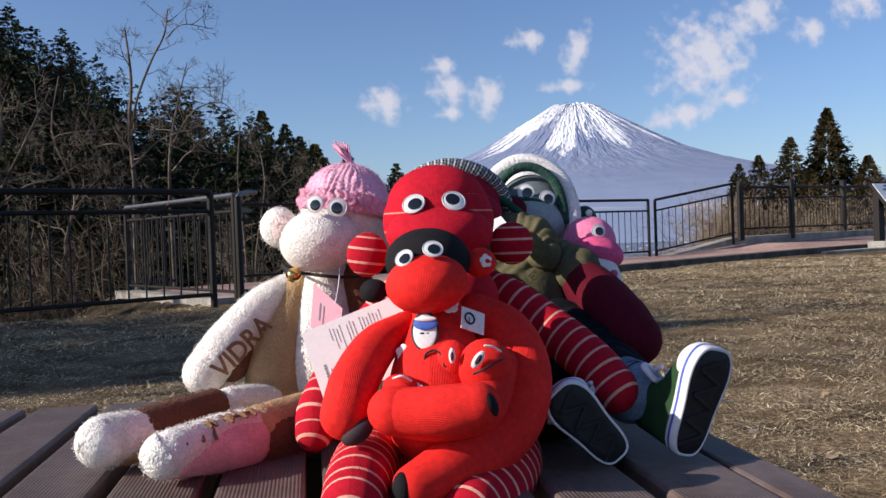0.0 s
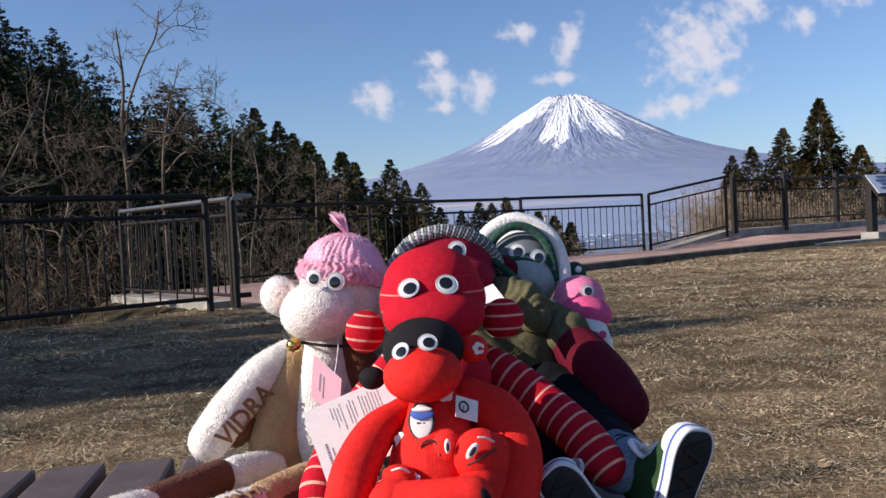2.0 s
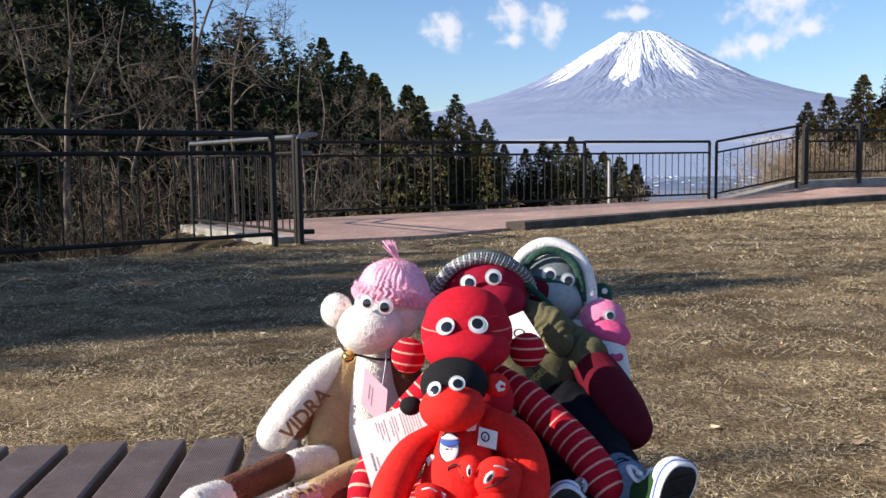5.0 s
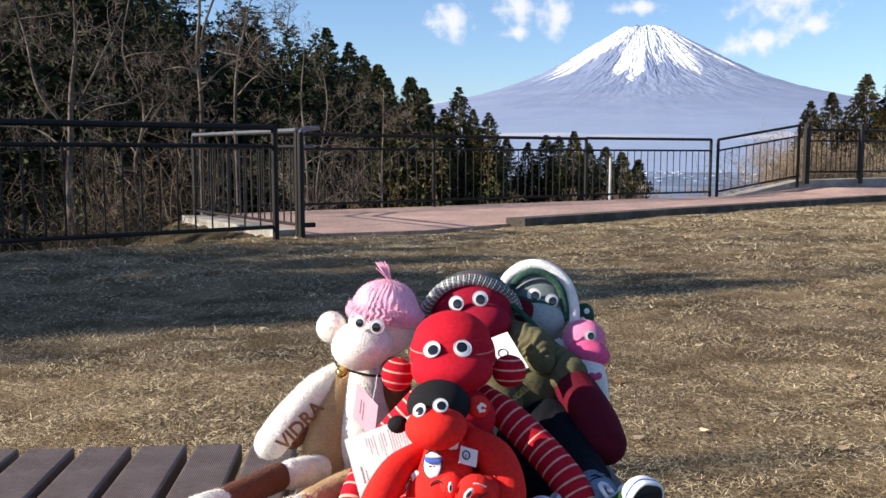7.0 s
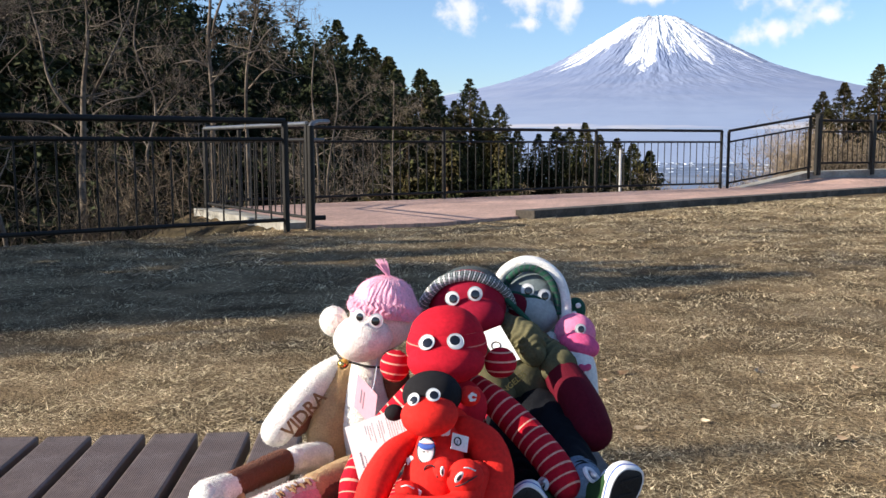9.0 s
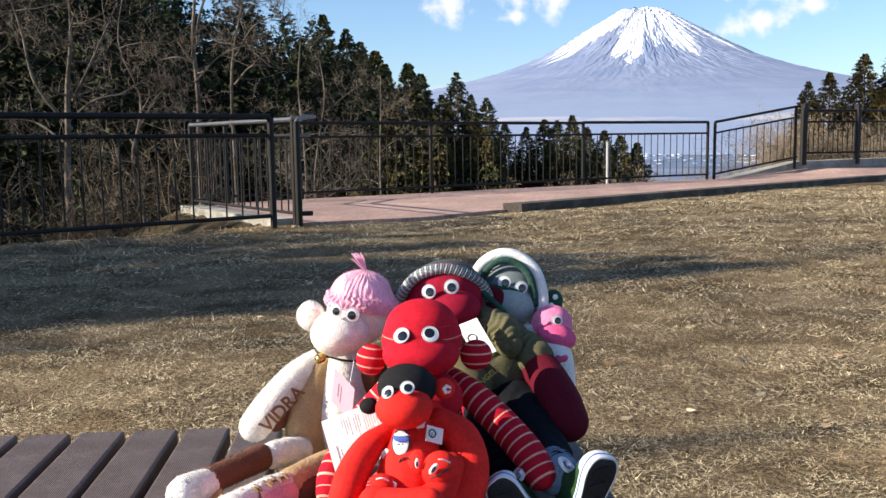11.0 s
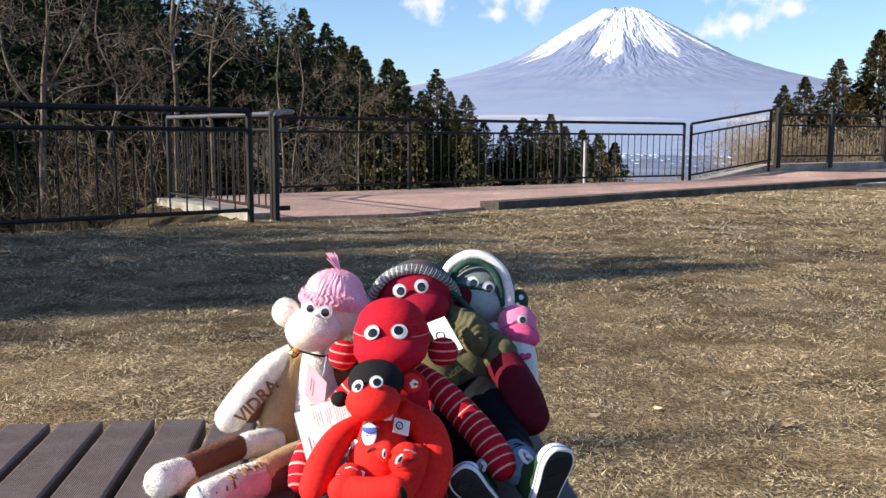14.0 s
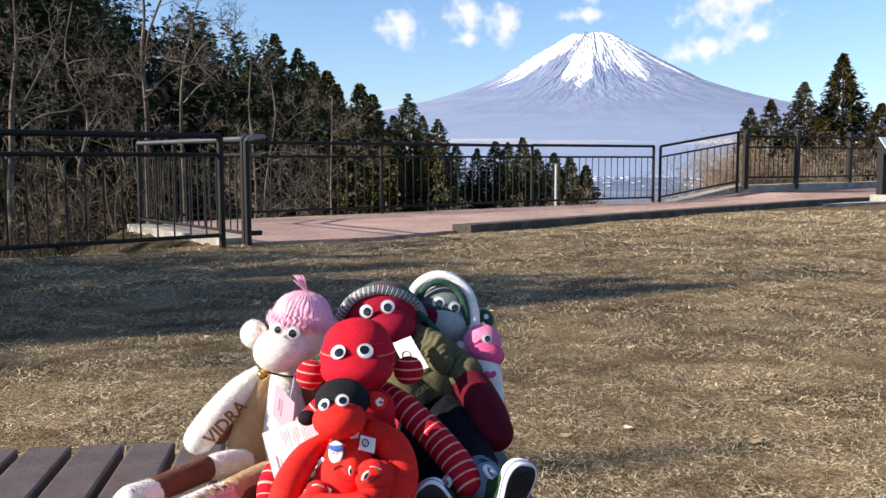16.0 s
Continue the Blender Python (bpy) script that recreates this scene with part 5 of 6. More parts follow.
c.egg(BLACK, (-0.0270, 0.4974, 0.4962), (0.0065, 0.009, 0.0105))
c.limb(SCARLET, [(0.0311, 0.5535, 0.5550, 0.0134), (0.0188, 0.5282, 0.5357, 0.0148), (-0.0047, 0.5131, 0.5345, 0.0150), (-0.0322, 0.5102, 0.5384, 0.0143)], 50)
c.limb(SCARLET, [(-0.0339, 0.5102, 0.5384, 0.0130), (-0.0046, 0.5032, 0.5388, 0.0147), (0.0163, 0.5003, 0.5419, 0.0134)], 40)
c.egg(BLACK, (0.0228, 0.4963, 0.5437), (0.0048, 0.008, 0.0085), pose(0, 0, 0, 0, -20, 0))
c.egg(SCARLET, (0.0228, 0.5386, 0.5576), (0.0165, 0.014, 0.0175), pose(0, 0, 0, 0, 25, 0))
c.egg(SCARLET, (0.0031, 0.5436, 0.5610), (0.0115, 0.010, 0.0130))
c.egg(SCARLET, (-0.0273, 0.5304, 0.5477), (0.0120, 0.009, 0.0085), pose(0, 0, 0, 0, 15, 0))
c.egg(PRINT_WHITE, (0.0183, 0.5227, 0.5645), (0.0028, 0.0014, 0.0060), pose(0, 0, 0, 0, 35, 0)).egg(PRINT_DARK, (0.0185, 0.5212, 0.5647), (0.0014, 0.001, 0.0034), pose(0, 0, 0, 0, 35, 0))
c.egg(PRINT_WHITE, (0.0031, 0.5317, 0.5661), (0.0020, 0.0014, 0.0048)).egg(PRINT_DARK, (0.0031, 0.5302, 0.5659), (0.0010, 0.001, 0.0028))
c.stitch(PRINT_WHITE, [(0.0227, 0.5258, 0.5722), (0.0274, 0.5268, 0.5713), (0.0322, 0.5298, 0.5680)]).stitch(PRINT_DARK, [(0.0153, 0.5215, 0.5564), (0.0227, 0.5206, 0.5596), (0.0332, 0.5277, 0.5639)])
c.stitch(PRINT_DARK, [(-0.0122, 0.5396, 0.5569), (-0.0133, 0.5387, 0.5657), (-0.0077, 0.5388, 0.5689), (-0.0030, 0.5367, 0.5656), (-0.0018, 0.5346, 0.5597)])
c.stitch(PRINT_WHITE, [(-0.0318, 0.5205, 0.5556), (-0.0265, 0.5195, 0.5569), (-0.0213, 0.5215, 0.5537)]).stitch(PRINT_DARK, [(-0.0341, 0.5204, 0.5490), (-0.0308, 0.5193, 0.5458), (-0.0261, 0.5209, 0.5487)])
c.dots(PRINT_WHITE, (0.0033, 0.5592, 0.5940), 0.0052, (0.1, -0.85, 0.5)).dots(PRINT_WHITE, (-0.0269, 0.5522, 0.5664), 0.0050, (-0.4, -0.9, 0.2)).dots(PRINT_WHITE, (-0.0177, 0.5264, 0.5481), 0.0030, (0, -1, 0.3))
# the little crest on its chest
q = tilt_to((-0.12, -0.93, 0.30))
for mat, at, rad in ((PRINT_DARK, (-0.0129, 0.5468, 0.5799), (0.0088, 0.0126, 0.0007)), (PRINT_WHITE, (-0.0129, 0.5464, 0.5796), (0.0074, 0.0110, 0.0010)), (PRINT_BLUE, (-0.0124, 0.5460, 0.5846), (0.0076, 0.0042, 0.0012)), (PRINT_WHITE, (-0.0123, 0.5456, 0.5874), (0.0068, 0.0017, 0.0013))):
    c.egg(mat, at, rad, q)
for u in ((-0.0147, 0.5458, 0.5787), (-0.0112, 0.5458, 0.5786), (-0.0131, 0.5457, 0.5755)):
    c.egg(PRINT_DARK, (u[0], u[1] - 0.0006, u[2]), (0.0014, 0.0006, 0.0005), q)
for u in ((-0.0149, 0.5456, 0.5825), (-0.0128, 0.5456, 0.5821), (-0.0107, 0.5456, 0.5824)):
    c.egg(PRINT_BLUE, (u[0], u[1] - 0.0004, u[2]), (0.0018, 0.0017, 0.0006), q)
c.done("soft_toy", "small scarlet sock monkey with black head and embroidered crest")

# the crimson one behind, in clothes
d = Toy(4)
d.egg(CRIMSON, (0.0094, 0.8293, 0.6604), (0.0465, 0.044, 0.0435))
d.egg(CRIMSON, (0.0204, 0.7988, 0.6538), (0.034, 0.034, 0.0235))
d.eye((-0.0054, 0.7813, 0.6773), 0.0078, (-0.15, -0.97, 0.2), (0.15, -0.05)).eye((0.0206, 0.7842, 0.6825), 0.0080, (0.1, -0.97, 0.2), (0.0, -0.1))
d.egg(MAROON, (0.0651, 0.8513, 0.6534), (0.019, 0.014, 0.019))
d.limb(CRIMSON, [(0.0278, 0.8402, 0.6189, 0.0270), (0.0537, 0.8157, 0.5749, 0.0384), (0.0722, 0.7692, 0.5186, 0.0404)])
d.limb(MAROON, [(0.1020, 0.8017, 0.6061, 0.0185), (0.1247, 0.7601, 0.5875, 0.0218), (0.1409, 0.7228, 0.5652, 0.0230), (0.1481, 0.7011, 0.5507, 0.0219)], 44)
d.done("soft_toy", "crimson sock monkey in olive shirt and dark trousers, seated behind")

# the grey one and the little pink one
g = Toy(5)
g.egg(GREY, (0.0893, 0.8928, 0.6533), (0.0372, 0.035, 0.0415))
g.egg(PALE_GREY, (0.0879, 0.8715, 0.6454), (0.0325, 0.032, 0.0270), pose(0, 0, 0, 0, 18, 0))
g.eye((0.0813, 0.8559, 0.6759), 0.0076, (-0.1, -0.97, 0.2), (0.15, -0.1)).eye((0.1020, 0.8571, 0.6694), 0.0074, (0.2, -0.97, 0.2), (0.1, -0.1))
g.stitch(GREEN_WOOL, [(0.0633, 0.8635, 0.6708), (0.0806, 0.8550, 0.6688), (0.1021, 0.8572, 0.6621), (0.1162, 0.8734, 0.6498)], 0.003)
g.limb(GREY, [(0.0942, 0.9036, 0.6172, 0.0255), (0.0946, 0.8869, 0.5640, 0.0386), (0.0962, 0.8403, 0.5138, 0.0416)])
g.done("soft_toy", "grey sock monkey in a white knitted hood, seated at the back")
f = Toy(6)
f.egg(PINK, (0.1383, 0.8412, 0.6259), (0.0250, 0.024, 0.0245))
f.egg(ROSE, (0.1424, 0.8210, 0.6162), (0.0240, 0.022, 0.0155), pose(0, 0, 0, 0, 14, 0))
f.eye((0.1433, 0.8185, 0.6359), 0.0062, (0.2, -0.95, 0.2), (0.1, 0.0))
for at, r in (((0.1093, 0.8342, 0.6213), 0.0075), ((0.1134, 0.8284, 0.6134), 0.0085), ((0.1059, 0.8346, 0.6097), 0.0065), ((0.1521, 0.8105, 0.5764), 0.008), ((0.1469, 0.8146, 0.5709), 0.007)):
    f.egg(WHITE_T, at, (r, r, r), fluff=500)
f.limb(WHITE_K, [(0.1357, 0.8241, 0.6111, 0.0168), (0.1395, 0.8118, 0.5914, 0.0221), (0.1423, 0.8027, 0.5585, 0.0220), (0.1424, 0.7936, 0.5259, 0.0206)])
f.egg(ROSE, (0.1437, 0.7865, 0.5973), (0.0052, 0.002, 0.0040), pose(0, 0, 0, 0, 40, 0)).egg(ROSE, (0.1498, 0.7888, 0.5974), (0.0048, 0.002, 0.0038), pose(0, 0, 0, 0, -40, 0))
f.done("soft_toy", "little pink and white sock monkey peeking out at the back")


# ---- what they wear ----
def knit_hat(name, at, radius, high, turn, mat, label, ribs=19, rows=15, brim=0.3, tuft=None):
    """A ribbed wool cap: crown, turned-up brim and a tuft of yarn."""
    root = tagged(new(name), label, "knitted hat", group="hats of the sock monkeys")
    root.matrix_basis = Matrix.Translation(at) @ turn
    def shell(r0, z0, z1, top, amp, thick):
        nr, nc = 64, 240
        t, th = np.linspace(0, 1, nr), np.linspace(0, 2 * math.pi, nc + 1)
        if top:
            ph = t * math.pi / 2
            rr, zz = r0 * np.cos(ph) ** 0.85, z0 + (z1 - z0) * np.sin(ph)
        else:
            rr, zz = np.full(nr, r0) * (1 + 0.05 * np.sin(t * math.pi)), z0 + (z1 - z0) * t
        stitch = 0.5 + 0.5 * np.abs(np.sin(t[:, None] * rows * math.pi + 0.9 * np.cos(th[None, :] * ribs * 2)))
        wob = th[None, :] + 0.035 * np.sin(t[:, None] * 11 + 3 * np.sin(th[None, :] * 5))
        k = amp * (np.abs(np.cos(wob * ribs)) ** 0.7) * (0.75 + 0.35 * np.sin(th[None, :] * 7 + t[:, None] * 9)) * stitch * np.minimum(1, rr[:, None] / r0 * 1.6)
        R = rr[:, None] + k
        v = np.stack([R * np.cos(th), R * np.sin(th), np.broadcast_to(zz[:, None], R.shape)], -1)
        s = Soup().add(v.reshape(-1, 3), grid_faces(nr, nc + 1), 0)
        loops(s, (v.reshape(-1, 3),), nc + 1, 5000, 0.0013, 0, np.random.default_rng(nr + rows))
        return s
    put("crown", shell(radius, 0.0, high, True, 0.0030, 0).mesh("crown", mat), root)
    put("brim", shell(radius * 1.02, -high * 0.12, high * brim, False, 0.0045, 0).mesh("brim", mat), root)
    if tuft:
        rng = np.random.default_rng(2)
        s = Soup()
        for _ in range(34):
            e = rng.normal(0, 1, 3) * (0.004, 0.004, 0.002) + np.array((tuft[0], tuft[1], tuft[2]))
            v, fc, uv = sweep([(0, 0, high, 0.0011), (*(e * 0.4 + np.array((0, 0, high + tuft[2] * 0.2)) * 0 + np.array((0, 0, high)))[:3], 0.0011), (*(e + np.array((0, 0, high))), 0.0006)], 8, 5)
            s.add(v, fc, 0, uv)
        put("tuft", s.mesh("tuft", mat), root)
    return root


knit_hat("knitted_hat", (-0.0834, 0.7755, 0.6626), 0.0364, 0.0395, pose(0, 0, 0, -6, 9, 0), PINK_WOOL, "pale pink ribbed knitted hat with a yarn tuft", tuft=(-0.010, -0.002, 0.015))


def braid(path, r, turns, mats, name, parent, strands=3):
    """Plaited wool along a path."""
    p = smooth_path(path, 160)
    tan = np.gradient(p, axis=0)
    tan /= np.linalg.norm(tan, axis=1)[:, None]
    side = np.cross(tan, (0, 1, 0.2))
    side /= np.linalg.norm(side, axis=1)[:, None]
    up = np.cross(side, tan)
    s = Soup()
    t = np.linspace(0, 1, 160)
    for k in range(strands):
        a = 2 * math.pi * (t * turns + k / strands)
        q = p + side * (np.cos(a) * r)[:, None] + up * (np.sin(a) * r * 0.8)[:, None]
        v, f_, uv = sweep(np.column_stack([q, np.full(160, r * 0.8)]), 320, 8)
        s.add(v, f_, k % len(mats), uv)
    return put(name, s.mesh(name, list(mats)), parent)


def hood(at, radius, turn, mat, trim, arc, trim_r, label):
    root = tagged(new("knitted_hat"), label, "knitted hat", group="hats of the sock monkeys")
    s = Soup()
    nr, nc = 60, 140
    ph, th = np.linspace(0.02, math.pi * 0.62, nr), np.linspace(0, 2 * math.pi, nc + 1)
    rel = 0.0016 * np.abs(np.sin(ph[:, None] * 22 + 0.8 * np.cos(th[None, :] * 34))) + 0.0012 * np.abs(np.cos(th[None, :] * 34))
    R = 1 + rel / radius[0]
    v = np.stack([np.sin(ph)[:, None] * np.cos(th) * R * radius[0], np.sin(ph)[:, None] * np.sin(th) * R * radius[1], np.cos(ph)[:, None] * R * radius[2] + 0 * th], -1).reshape(-1, 3)
    v = v @ np.array(turn.to_3x3()).T + np.array(at)
    s.add(v, grid_faces(nr, nc + 1))
    loops(s, (v,), nc + 1, 5000, 0.0011, 0, np.random.default_rng(6))
    put("crown", s.mesh("crown", mat), root)
    braid(arc, trim_r, 30, trim, "brim", root, 4)
    return root


hat = hood((0.0108, 0.8491, 0.6568), (0.0475, 0.046, 0.0465), pose(0, 0, 0, -38, 0, 0), SLATE_WOOL, (SLATE_WOOL, CREAM_WOOL, SLATE_WOOL, GREY_WOOL),
           [(-0.0466, 0.8253, 0.6498), (-0.0368, 0.8087, 0.6742), (-0.0181, 0.8019, 0.6936), (0.0091, 0.8041, 0.7004), (0.0362, 0.8095, 0.6936), (0.0543, 0.8236, 0.6782), (0.0624, 0.8417, 0.6587)], 0.0038, "dark knitted hat with a grey and white plaited brim")
hat = hood((0.0894, 0.9130, 0.6534), (0.0385, 0.038, 0.0455), pose(0, 0, 0, -34, 0, 0), CREAM_WOOL, (CREAM_WOOL, CREAM_WOOL, CREAM_WOOL),
           [(0.0434, 0.8933, 0.6752), (0.0546, 0.8863, 0.6950), (0.0750, 0.8817, 0.7069), (0.0983, 0.8794, 0.7045), (0.1180, 0.8753, 0.6884), (0.1268, 0.8708, 0.6651), (0.1284, 0.8660, 0.6418)], 0.0044, "white knitted hood with dark green trim and pompom")
braid([(0.0527, 0.8784, 0.6733), (0.0615, 0.8729, 0.6904), (0.0767, 0.8698, 0.7005), (0.0947, 0.8685, 0.6987), (0.1106, 0.8655, 0.6848), (0.1172, 0.8633, 0.6648), (0.1189, 0.8630, 0.6459)], 0.0026, 16, (GREEN_WOOL, SLATE_WOOL, GREEN_WOOL), "trim", hat)
s = Soup()
v, fc, uv = ball((0.1423, 0.8894, 0.6463), (0.0125, 0.0115, 0.0155), None, 24, 32)
s.add(v, fc, 0, uv)
put("pompom", s.mesh("pompom", GREEN_WOOL), hat)
for at in ((0.1444, 0.8744, 0.6543), (0.1394, 0.8729, 0.6442)):
    s = Soup()
    v, fc, uv = ball(at, (0.0034, 0.002, 0.0034), None, 10, 14)
    put("pompom_dot", s.add(v, fc, 0, uv).mesh("pompom_dot", CREAM_WOOL), hat)
s = Soup()
v, fc, uv = sweep([(0.0458, 0.8281, 0.6774, 0.0035), (0.0600, 0.8223, 0.6658, 0.0035), (0.0810, 0.8158, 0.6462, 0.0035), (0.0964, 0.8089, 0.6254, 0.0034)], 30, 8)
put("tie_cord", s.add(v, fc, 0, uv).mesh("tie_cord", GREEN_WOOL), hat)


def cloth(name, mat, pieces, label, category):
    """Soft clothes: creased tubes of cloth, each a part."""
    root = tagged(new(name), label, category)
    rng = np.random.default_rng(len(name))
    for title, pts, sides in pieces:
        v, fc, uv = sweep(pts, 60, 48)
        g = v.reshape(-1, 49, 3)
        t = np.linspace(0, 1, g.shape[0])[:, None]
        a = np.linspace(0, 2 * math.pi, 49)[None, :]
        k = 0.0008 * np.sin(t * 26 + 2.0 * np.sin(a * 2 + 1) + a) + 0.0009 * np.sin(t * 47 + 3 * np.cos(a * 3))
        c = g.mean(1, keepdims=True)
        d_ = g - c
        d_ /= np.linalg.norm(d_, axis=2)[..., None] + 1e-9
        put(title, Soup().add((g + d_ * k[..., None]).reshape(-1, 3), fc, 0, uv).mesh(title, mat), root)
    return root


shirt = cloth("doll_shirt", OLIVE, (("body", [(0.0461, 0.8267, 0.6257, 0.0294), (0.0572, 0.8091, 0.6015, 0.0401), (0.0694, 0.7916, 0.5781, 0.0423)], 0),
                                    ("hood", [(0.0607, 0.7993, 0.6424, 0.0136), (0.0800, 0.7788, 0.6332, 0.0174), (0.0869, 0.7671, 0.6170, 0.0146)], 0),
                                    ("sleeve", [(0.0813, 0.8126, 0.6201, 0.0208), (0.1032, 0.7917, 0.6064, 0.0224), (0.1151, 0.7764, 0.6001, 0.0228)], 0)), "olive green jersey shirt with mustard lettering", "doll clothes")
t = Toy(9)
t.letters(GOLD_PRINT, "ANGELES", 0.0092, (0.0490, 0.7205, 0.5820), (0.0265, 0.0090, 0.0216), (-0.5, -0.1, 0.8), None)
put("lettering", t.s.mesh("lettering", t.mats), shirt)
s = Soup()
v, fc, uv = sweep([(0.0326, 0.7520, 0.5984, 0.0144), (0.0460, 0.7460, 0.5854, 0.0157), (0.0546, 0.7455, 0.5776, 0.0131)], 20, 20)
put("hem", s.add(v, fc, 0, uv).mesh("hem", OLIVE), shirt)
cloth("doll_trousers", NAVY, (("seat", [(0.0763, 0.7996, 0.5584, 0.0386), (0.0822, 0.7717, 0.5354, 0.0430), (0.0859, 0.7383, 0.5090, 0.0392)], 0),
                              ("trouser_leg", [(0.0953, 0.7542, 0.5514, 0.0304), (0.1169, 0.6923, 0.5324, 0.0274), (0.1308, 0.6262, 0.5227, 0.0209)], 0),
                              ("trouser_leg", [(0.0627, 0.7413, 0.5413, 0.0288), (0.0679, 0.6884, 0.5199, 0.0261), (0.0748, 0.6516, 0.5054, 0.0216)], 0)), "dark navy doll trousers with turned-up cuffs", "doll clothes")
cuff = cloth("trouser_cuff", DENIM, (("fold", [(0.1255, 0.6413, 0.5247, 0.0212), (0.1318, 0.6231, 0.5221, 0.0214)], 0),), "pale turned-up denim trouser cuff", "doll clothes")


def sneaker(heel, toe, away, label, wide=0.0155):
    """A tiny canvas shoe: outsole, white band, toe cap, canvas upper, eyelets and laces. Its length runs from heel to toe, its top away."""
    y = Vector(toe) - Vector(heel)
    size = y.length
    y.normalize()
    z = Vector(away)
    z = (z - y * z.dot(y)).normalized()
    x = y.cross(z)
    root = tagged(new("sneaker"), label, "shoe", group="doll sneakers")
    root.matrix_basis = Matrix.Translation(heel) @ Matrix((x, y, z)).transposed().to_4x4()
    a = np.linspace(0, 2 * math.pi, 57)
    yy = 0.5 - 0.5 * np.cos(a)
    half = wide * (0.80 + 0.26 * yy - 0.16 * np.sin(yy * math.pi * 1.15) ** 2) * np.abs(np.sin(a)) ** 0.55 * np.sign(np.sin(a))
    line = np.stack([half, yy * size], 1)
    def band(levels):
        rows = [np.column_stack([(line[:, 0]) * kx + ox, (line[:, 1] - c0) * ky + c0 + oy, np.full(57, h)]) for h, kx, ky, ox, oy, c0 in levels]
        return np.vstack(rows), grid_faces(len(rows), 57)
    mid = size * 0.5
    v, fc = band([(0.0006, 0.0, 0.0, 0, 0, mid), (0.0006, 0.6, 0.7, 0, 0, mid), (0.0, 0.90, 0.95, 0, 0, mid), (0.0012, 0.93, 0.97, 0, 0, mid), (0.003, 0.92, 0.96, 0, 0, mid)])
    sole = put("outsole", Soup().add(v, fc).mesh("outsole", RUBBER_B), root)
    for k in range(7):
        part("tread_bar", block((wide * 1.1, 0.0022, 0.0014), (0, size * (0.16 + 0.115 * k), -0.0002), 0.0004, pose(0, 0, 0, 0, 0, 24 if k % 2 else -24)), RUBBER_B, sole)
    v, fc = band([(0.0004, 0.90, 0.955, 0, 0, mid), (-0.0004, 0.97, 0.985, 0, 0, mid), (0.001, 1.03, 1.01, 0, 0, mid), (0.0065, 1.04, 1.012, 0, 0, mid), (0.0105, 1.02, 1.0, 0, 0, mid), (0.011, 0.95, 0.97, 0, 0, mid)])
    rim = put("rubber_band", Soup().add(v, fc).mesh("rubber_band", RUBBER_W), root)
    v, fc = band([(0.0058, 1.05, 1.014, 0, 0, mid), (0.0068, 1.055, 1.016, 0, 0, mid), (0.0078, 1.05, 1.014, 0, 0, mid)])
    put("pinstripe", Soup().add(v, fc).mesh("pinstripe", PRINT_BLUE), rim)
    low = size * 0.02
    v, fc = band([(0.008, 0.97, 0.98, 0, 0, mid), (0.016, 0.97, 0.93, 0, 0, low), (0.022, 0.90, 0.80, 0, 0, low), (0.030, 0.80, 0.58, 0, 0, low), (0.040, 0.74, 0.48, 0, 0, low), (0.046, 0.72, 0.47, 0, 0, low), (0.044, 0.62, 0.42, 0, 0, low + 0.002)])
    put("upper", Soup().add(v, fc).mesh("upper", CANVAS), root)
    v, fc, uv = ball((0, size * 0.80, 0.0118), (wide * 0.98, size * 0.205, 0.0095), None, 20, 32)
    put("toe_cap", Soup().add(v, fc, 0, uv).mesh("toe_cap", RUBBER_W), root)
    for k in range(4):
        yk, zk = size * (0.62 - 0.055 * k), 0.0225 + 0.0052 * k
        s_ = Soup()
        v, fc, uv = sweep([(-0.0065, yk - 0.001, zk - 0.002, 0.0011), (0, yk + 0.002, zk + 0.0022, 0.0013), (0.0065, yk - 0.001, zk - 0.002, 0.0011)], 14, 8)
        lace = put("lace", s_.add(v, fc, 0, uv).mesh("lace", LACE), root)
        for sx in (-0.0075, 0.0075):
            v, fc, uv = ball((sx, yk - 0.001, zk - 0.0035), (0.0018, 0.0018, 0.0012), None, 8, 12)
            put("eyelet", Soup().add(v, fc, 0, uv).mesh("eyelet", WORN), root)
    for sx in (-1, 1):
        s_ = Soup()
        v, fc, uv = sweep([(0, size * 0.50, 0.038, 0.0020), (sx * 0.009, size * 0.58, 0.047, 0.0023), (sx * 0.018, size * 0.60, 0.043, 0.0023), (sx * 0.014, size * 0.53, 0.034, 0.0020), (sx * 0.002, size * 0.51, 0.038, 0.0018)], 26, 8)
        s_.add(v, fc, 0, uv)
        v, fc, uv = sweep([(0, size * 0.50, 0.039, 0.0018), (sx * 0.013, size * 0.60, 0.036, 0.0019), (sx * 0.019, size * 0.68, 0.025, 0.0017)], 18, 8)
        s_.add(v, fc, 0, uv)
        put("lace_bow", s_.mesh("lace_bow", LACE), root)
    return root


sneaker((0.1524, 0.5753, 0.4892), (0.1745, 0.5686, 0.5593), (-0.42, 0.90, 0.1), "tiny green canvas sneaker with white rubber toe, sole up", wide=0.0185)
sneaker((0.1098, 0.5693, 0.4908), (0.0689, 0.5642, 0.5369), (-0.30, 0.85, 0.35), "tiny green canvas sneaker showing its black sole", wide=0.0175)


# ---- collar, cards ----
col = tagged(new("collar"), "black cord collar with a round brass bell", "collar")
s = Soup()
v, fc, uv = sweep([(-0.1419, 0.7847, 0.6161, 0.0015), (-0.1304, 0.7516, 0.6126, 0.0014), (-0.1132, 0.7416, 0.6096, 0.0014), (-0.0916, 0.7375, 0.6066, 0.0014), (-0.0732, 0.7495, 0.6054, 0.0014), (-0.0670, 0.7795, 0.6086, 0.0015)], 40, 8)
put("cord", s.add(v, fc, 0, uv).mesh("cord", CORD), col)
s = Soup()
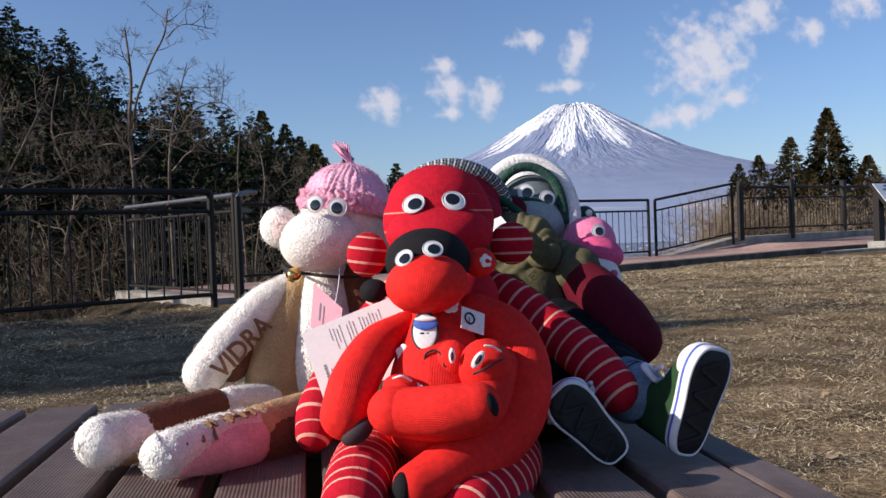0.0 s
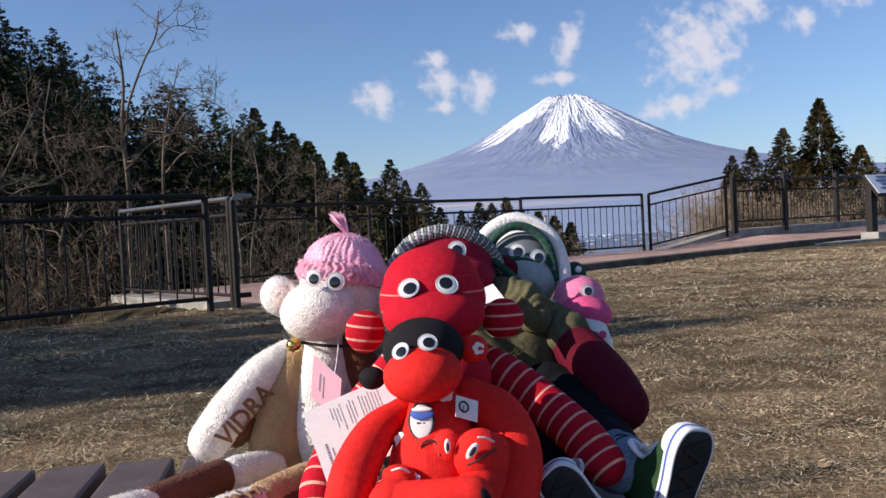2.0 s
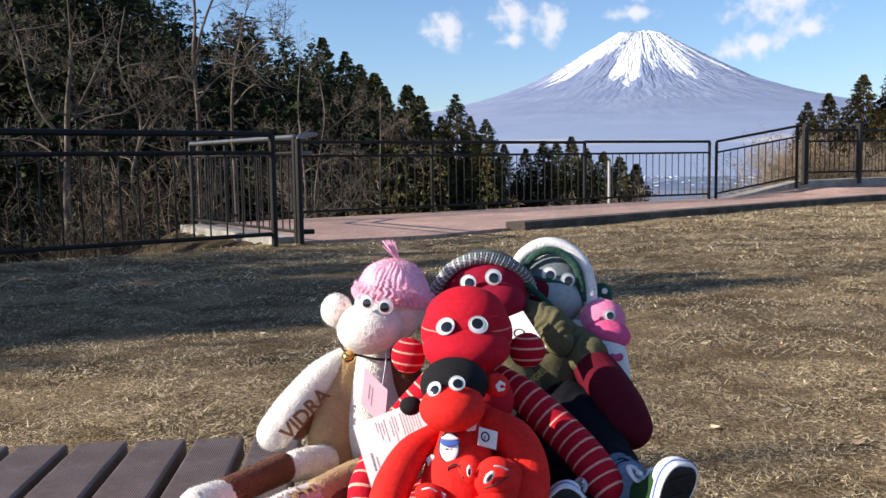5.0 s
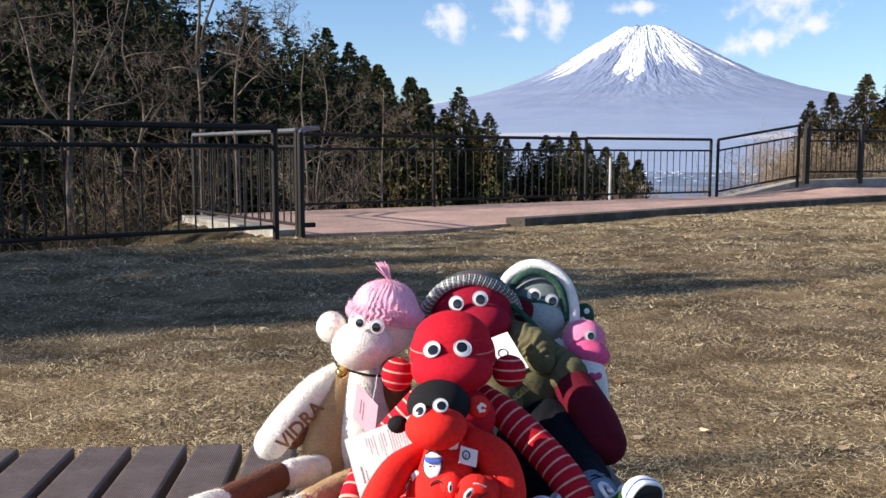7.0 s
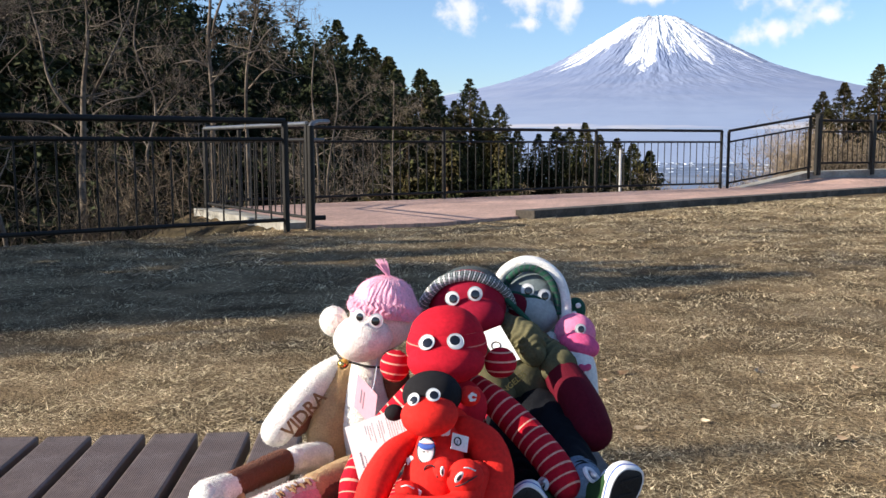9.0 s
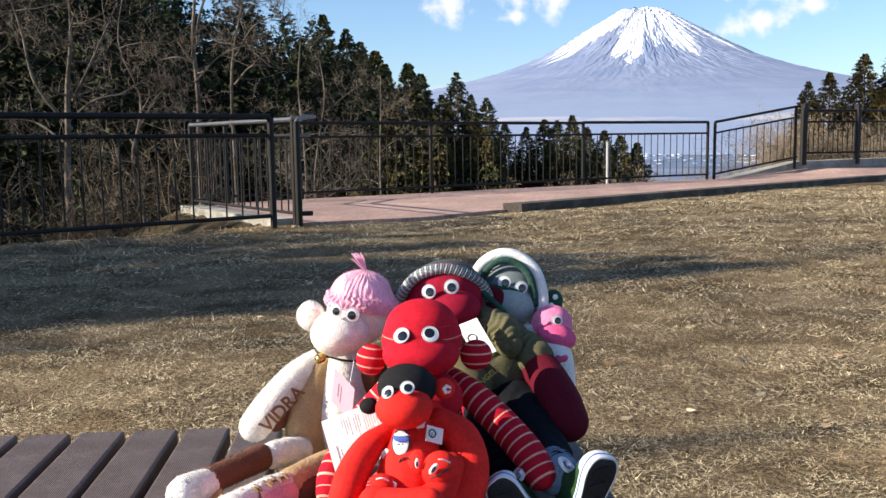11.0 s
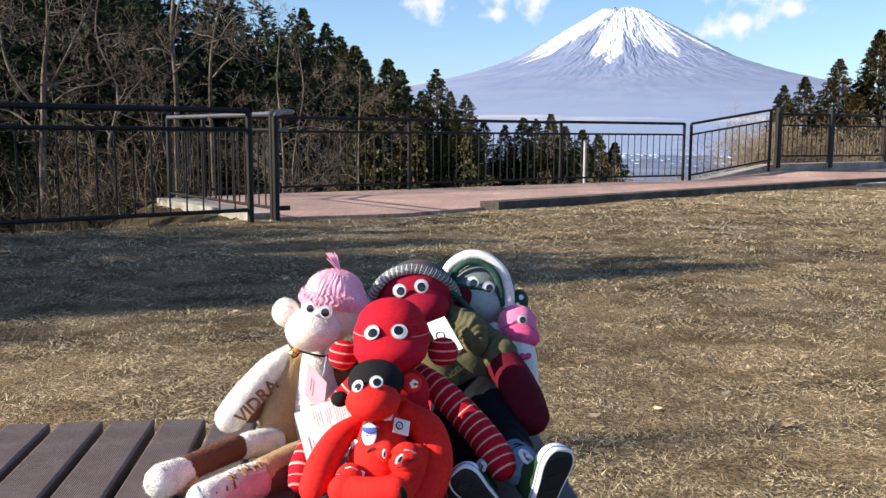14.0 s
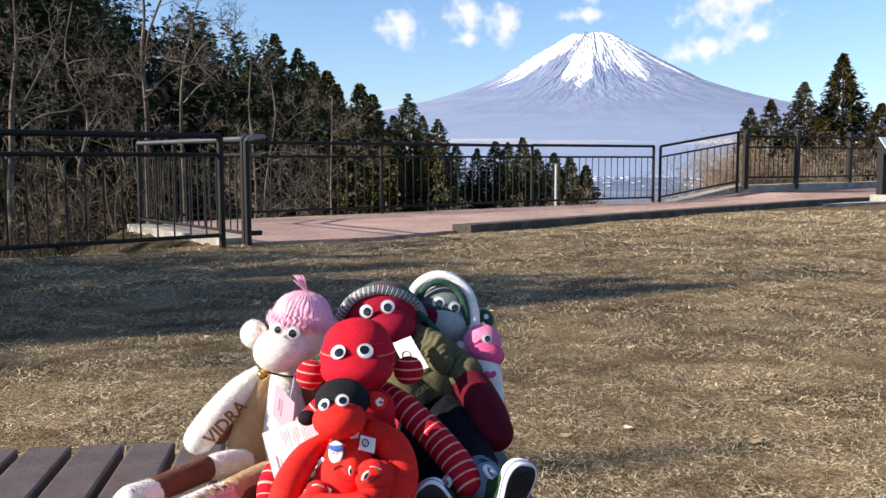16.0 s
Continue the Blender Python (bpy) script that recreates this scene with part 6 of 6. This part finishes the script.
v, fc, uv = ball((-0.1244, 0.7375, 0.6092), (0.0066, 0.0066, 0.0062), None, 28, 36)
bell = put("bell", s.add(v, fc, 0, uv).mesh("bell", BRASS), col)
s = Soup()
v, fc, uv = sweep([(*p, 0.0005) for p in ((-0.1283, 0.7330, 0.6082), (-0.1234, 0.7313, 0.6057), (-0.1190, 0.7330, 0.6078))], 10, 6)
put("bell_slot", s.add(v, fc, 0, uv).mesh("bell_slot", CORD), bell)


def card(name, corner, right, down, mat, label, lines, ring=False, string=None):
    """A printed card with a little thickness; unreadable print is plain bars."""
    o, r, d_ = np.array(corner), np.array(right) - np.array(corner), np.array(down) - np.array(corner)
    n_ = np.cross(r, d_)
    n_ = n_ / np.linalg.norm(n_)
    if n_[1] > 0:
        n_ = -n_
    root = tagged(new(name), label, "card")
    def sheet(u0, v0, u1, v1, lift, thick, mt, title, parent):
        c4 = [o + r * u + d_ * v_ for u, v_ in ((u0, v0), (u1, v0), (u1, v1), (u0, v1))]
        vs = [p + n_ * (lift - thick) for p in c4] + [p + n_ * lift for p in c4]
        return put(title, Soup().add(vs, [(3, 2, 1, 0), (4, 5, 6, 7), (0, 1, 5, 4), (1, 2, 6, 5), (2, 3, 7, 6), (3, 0, 4, 7)]).mesh(title, mt, False), parent)
    board = sheet(0, 0, 1, 1, 0, 0.0007, mat, "board", root)
    for k, (u0, v0, u1, v1) in enumerate(lines):
        row, at_v, i = Soup(), v0, 0
        while at_v < v1:
            step = (0.018, 0.030, 0.022, 0.036)[(i + k) % 4] if len(lines) > 6 else v1 - v0
            c4 = [o + r * u + d_ * v_ + n_ * 0.00025 for u, v_ in ((u0, at_v), (u1, at_v), (u1, min(at_v + step, v1)), (u0, min(at_v + step, v1)))]
            row.add(c4 + [p - n_ * 0.0002 for p in c4], [(0, 1, 2, 3), (4, 7, 6, 5), (0, 4, 5, 1), (1, 5, 6, 2), (2, 6, 7, 3), (3, 7, 4, 0)])
            at_v, i = at_v + step + 0.010, i + 1
        put("printed_bar", row.mesh("printed_bar", GREY_INK, False), board)
    if ring:
        c0 = o + r * 0.34 + d_ * 0.46
        a = np.linspace(0, 2 * math.pi, 25)
        rr = 0.20 * np.linalg.norm(r)
        ru, du = r / np.linalg.norm(r), d_ / np.linalg.norm(d_)
        pts = [(*(c0 + ru * rr * math.cos(k) + du * rr * math.sin(k) + n_ * 0.0004), 0.0006) for k in a]
        v, fc, uv = sweep(pts, 60, 6, cap=False)
        put("printed_ring", Soup().add(v, fc, 0, uv).mesh("printed_ring", CORD), board)
    if string:
        v, fc, uv = sweep([(*p, 0.0005) for p in string], 20, 6)
        put("string", Soup().add(v, fc, 0, uv).mesh("string", LACE), root)
    return root


rows_ = [(0.26 + 0.034 * k, 0.09 + 0.02 * (k % 3), 0.268 + 0.034 * k, 0.10 + l_) for k, l_ in enumerate((0.16, 0.30, 0.22, 0.36, 0.0, 0.30, 0.44, 0.26, 0.0, 0.40, 0.48, 0.34, 0.46, 0.28, 0.42, 0.36)) if l_] + [(0.10, 0.52, 0.125, 0.80), (0.155, 0.60, 0.168, 0.78)]
card("paper_card", (-0.1021, 0.6269, 0.5726), (-0.0345, 0.6393, 0.5965), (-0.0836, 0.6030, 0.5261), PAPER, "white printed card with rows of small text", rows_)
card("swing_tag", (-0.1054, 0.7214, 0.6024), (-0.0821, 0.7110, 0.5823), (-0.1083, 0.7108, 0.5687), PINK_PAPER, "pink folded swing tag hanging on a thread", [(0.25, 0.3, 0.30, 0.7), (0.38, 0.3, 0.42, 0.8)], string=((-0.0860, 0.7417, 0.6194), (-0.0860, 0.7274, 0.6023), (-0.0874, 0.7111, 0.5870)))
card("paper_tag", (0.0279, 0.7525, 0.6437), (0.0500, 0.7546, 0.6522), (0.0500, 0.7244, 0.6124), PAPER, "white paper tag with a black ring mark", [(0.55, 0.60, 0.62, 0.78), (0.68, 0.62, 0.74, 0.72)], ring=True)
card("cloth_label", (0.0107, 0.5552, 0.5937), (0.0249, 0.5621, 0.5876), (0.0094, 0.5490, 0.5810), PRINT_WHITE, "small white cloth label with a ring mark", [(0.3, 0.4, 0.36, 0.7)], ring=True)
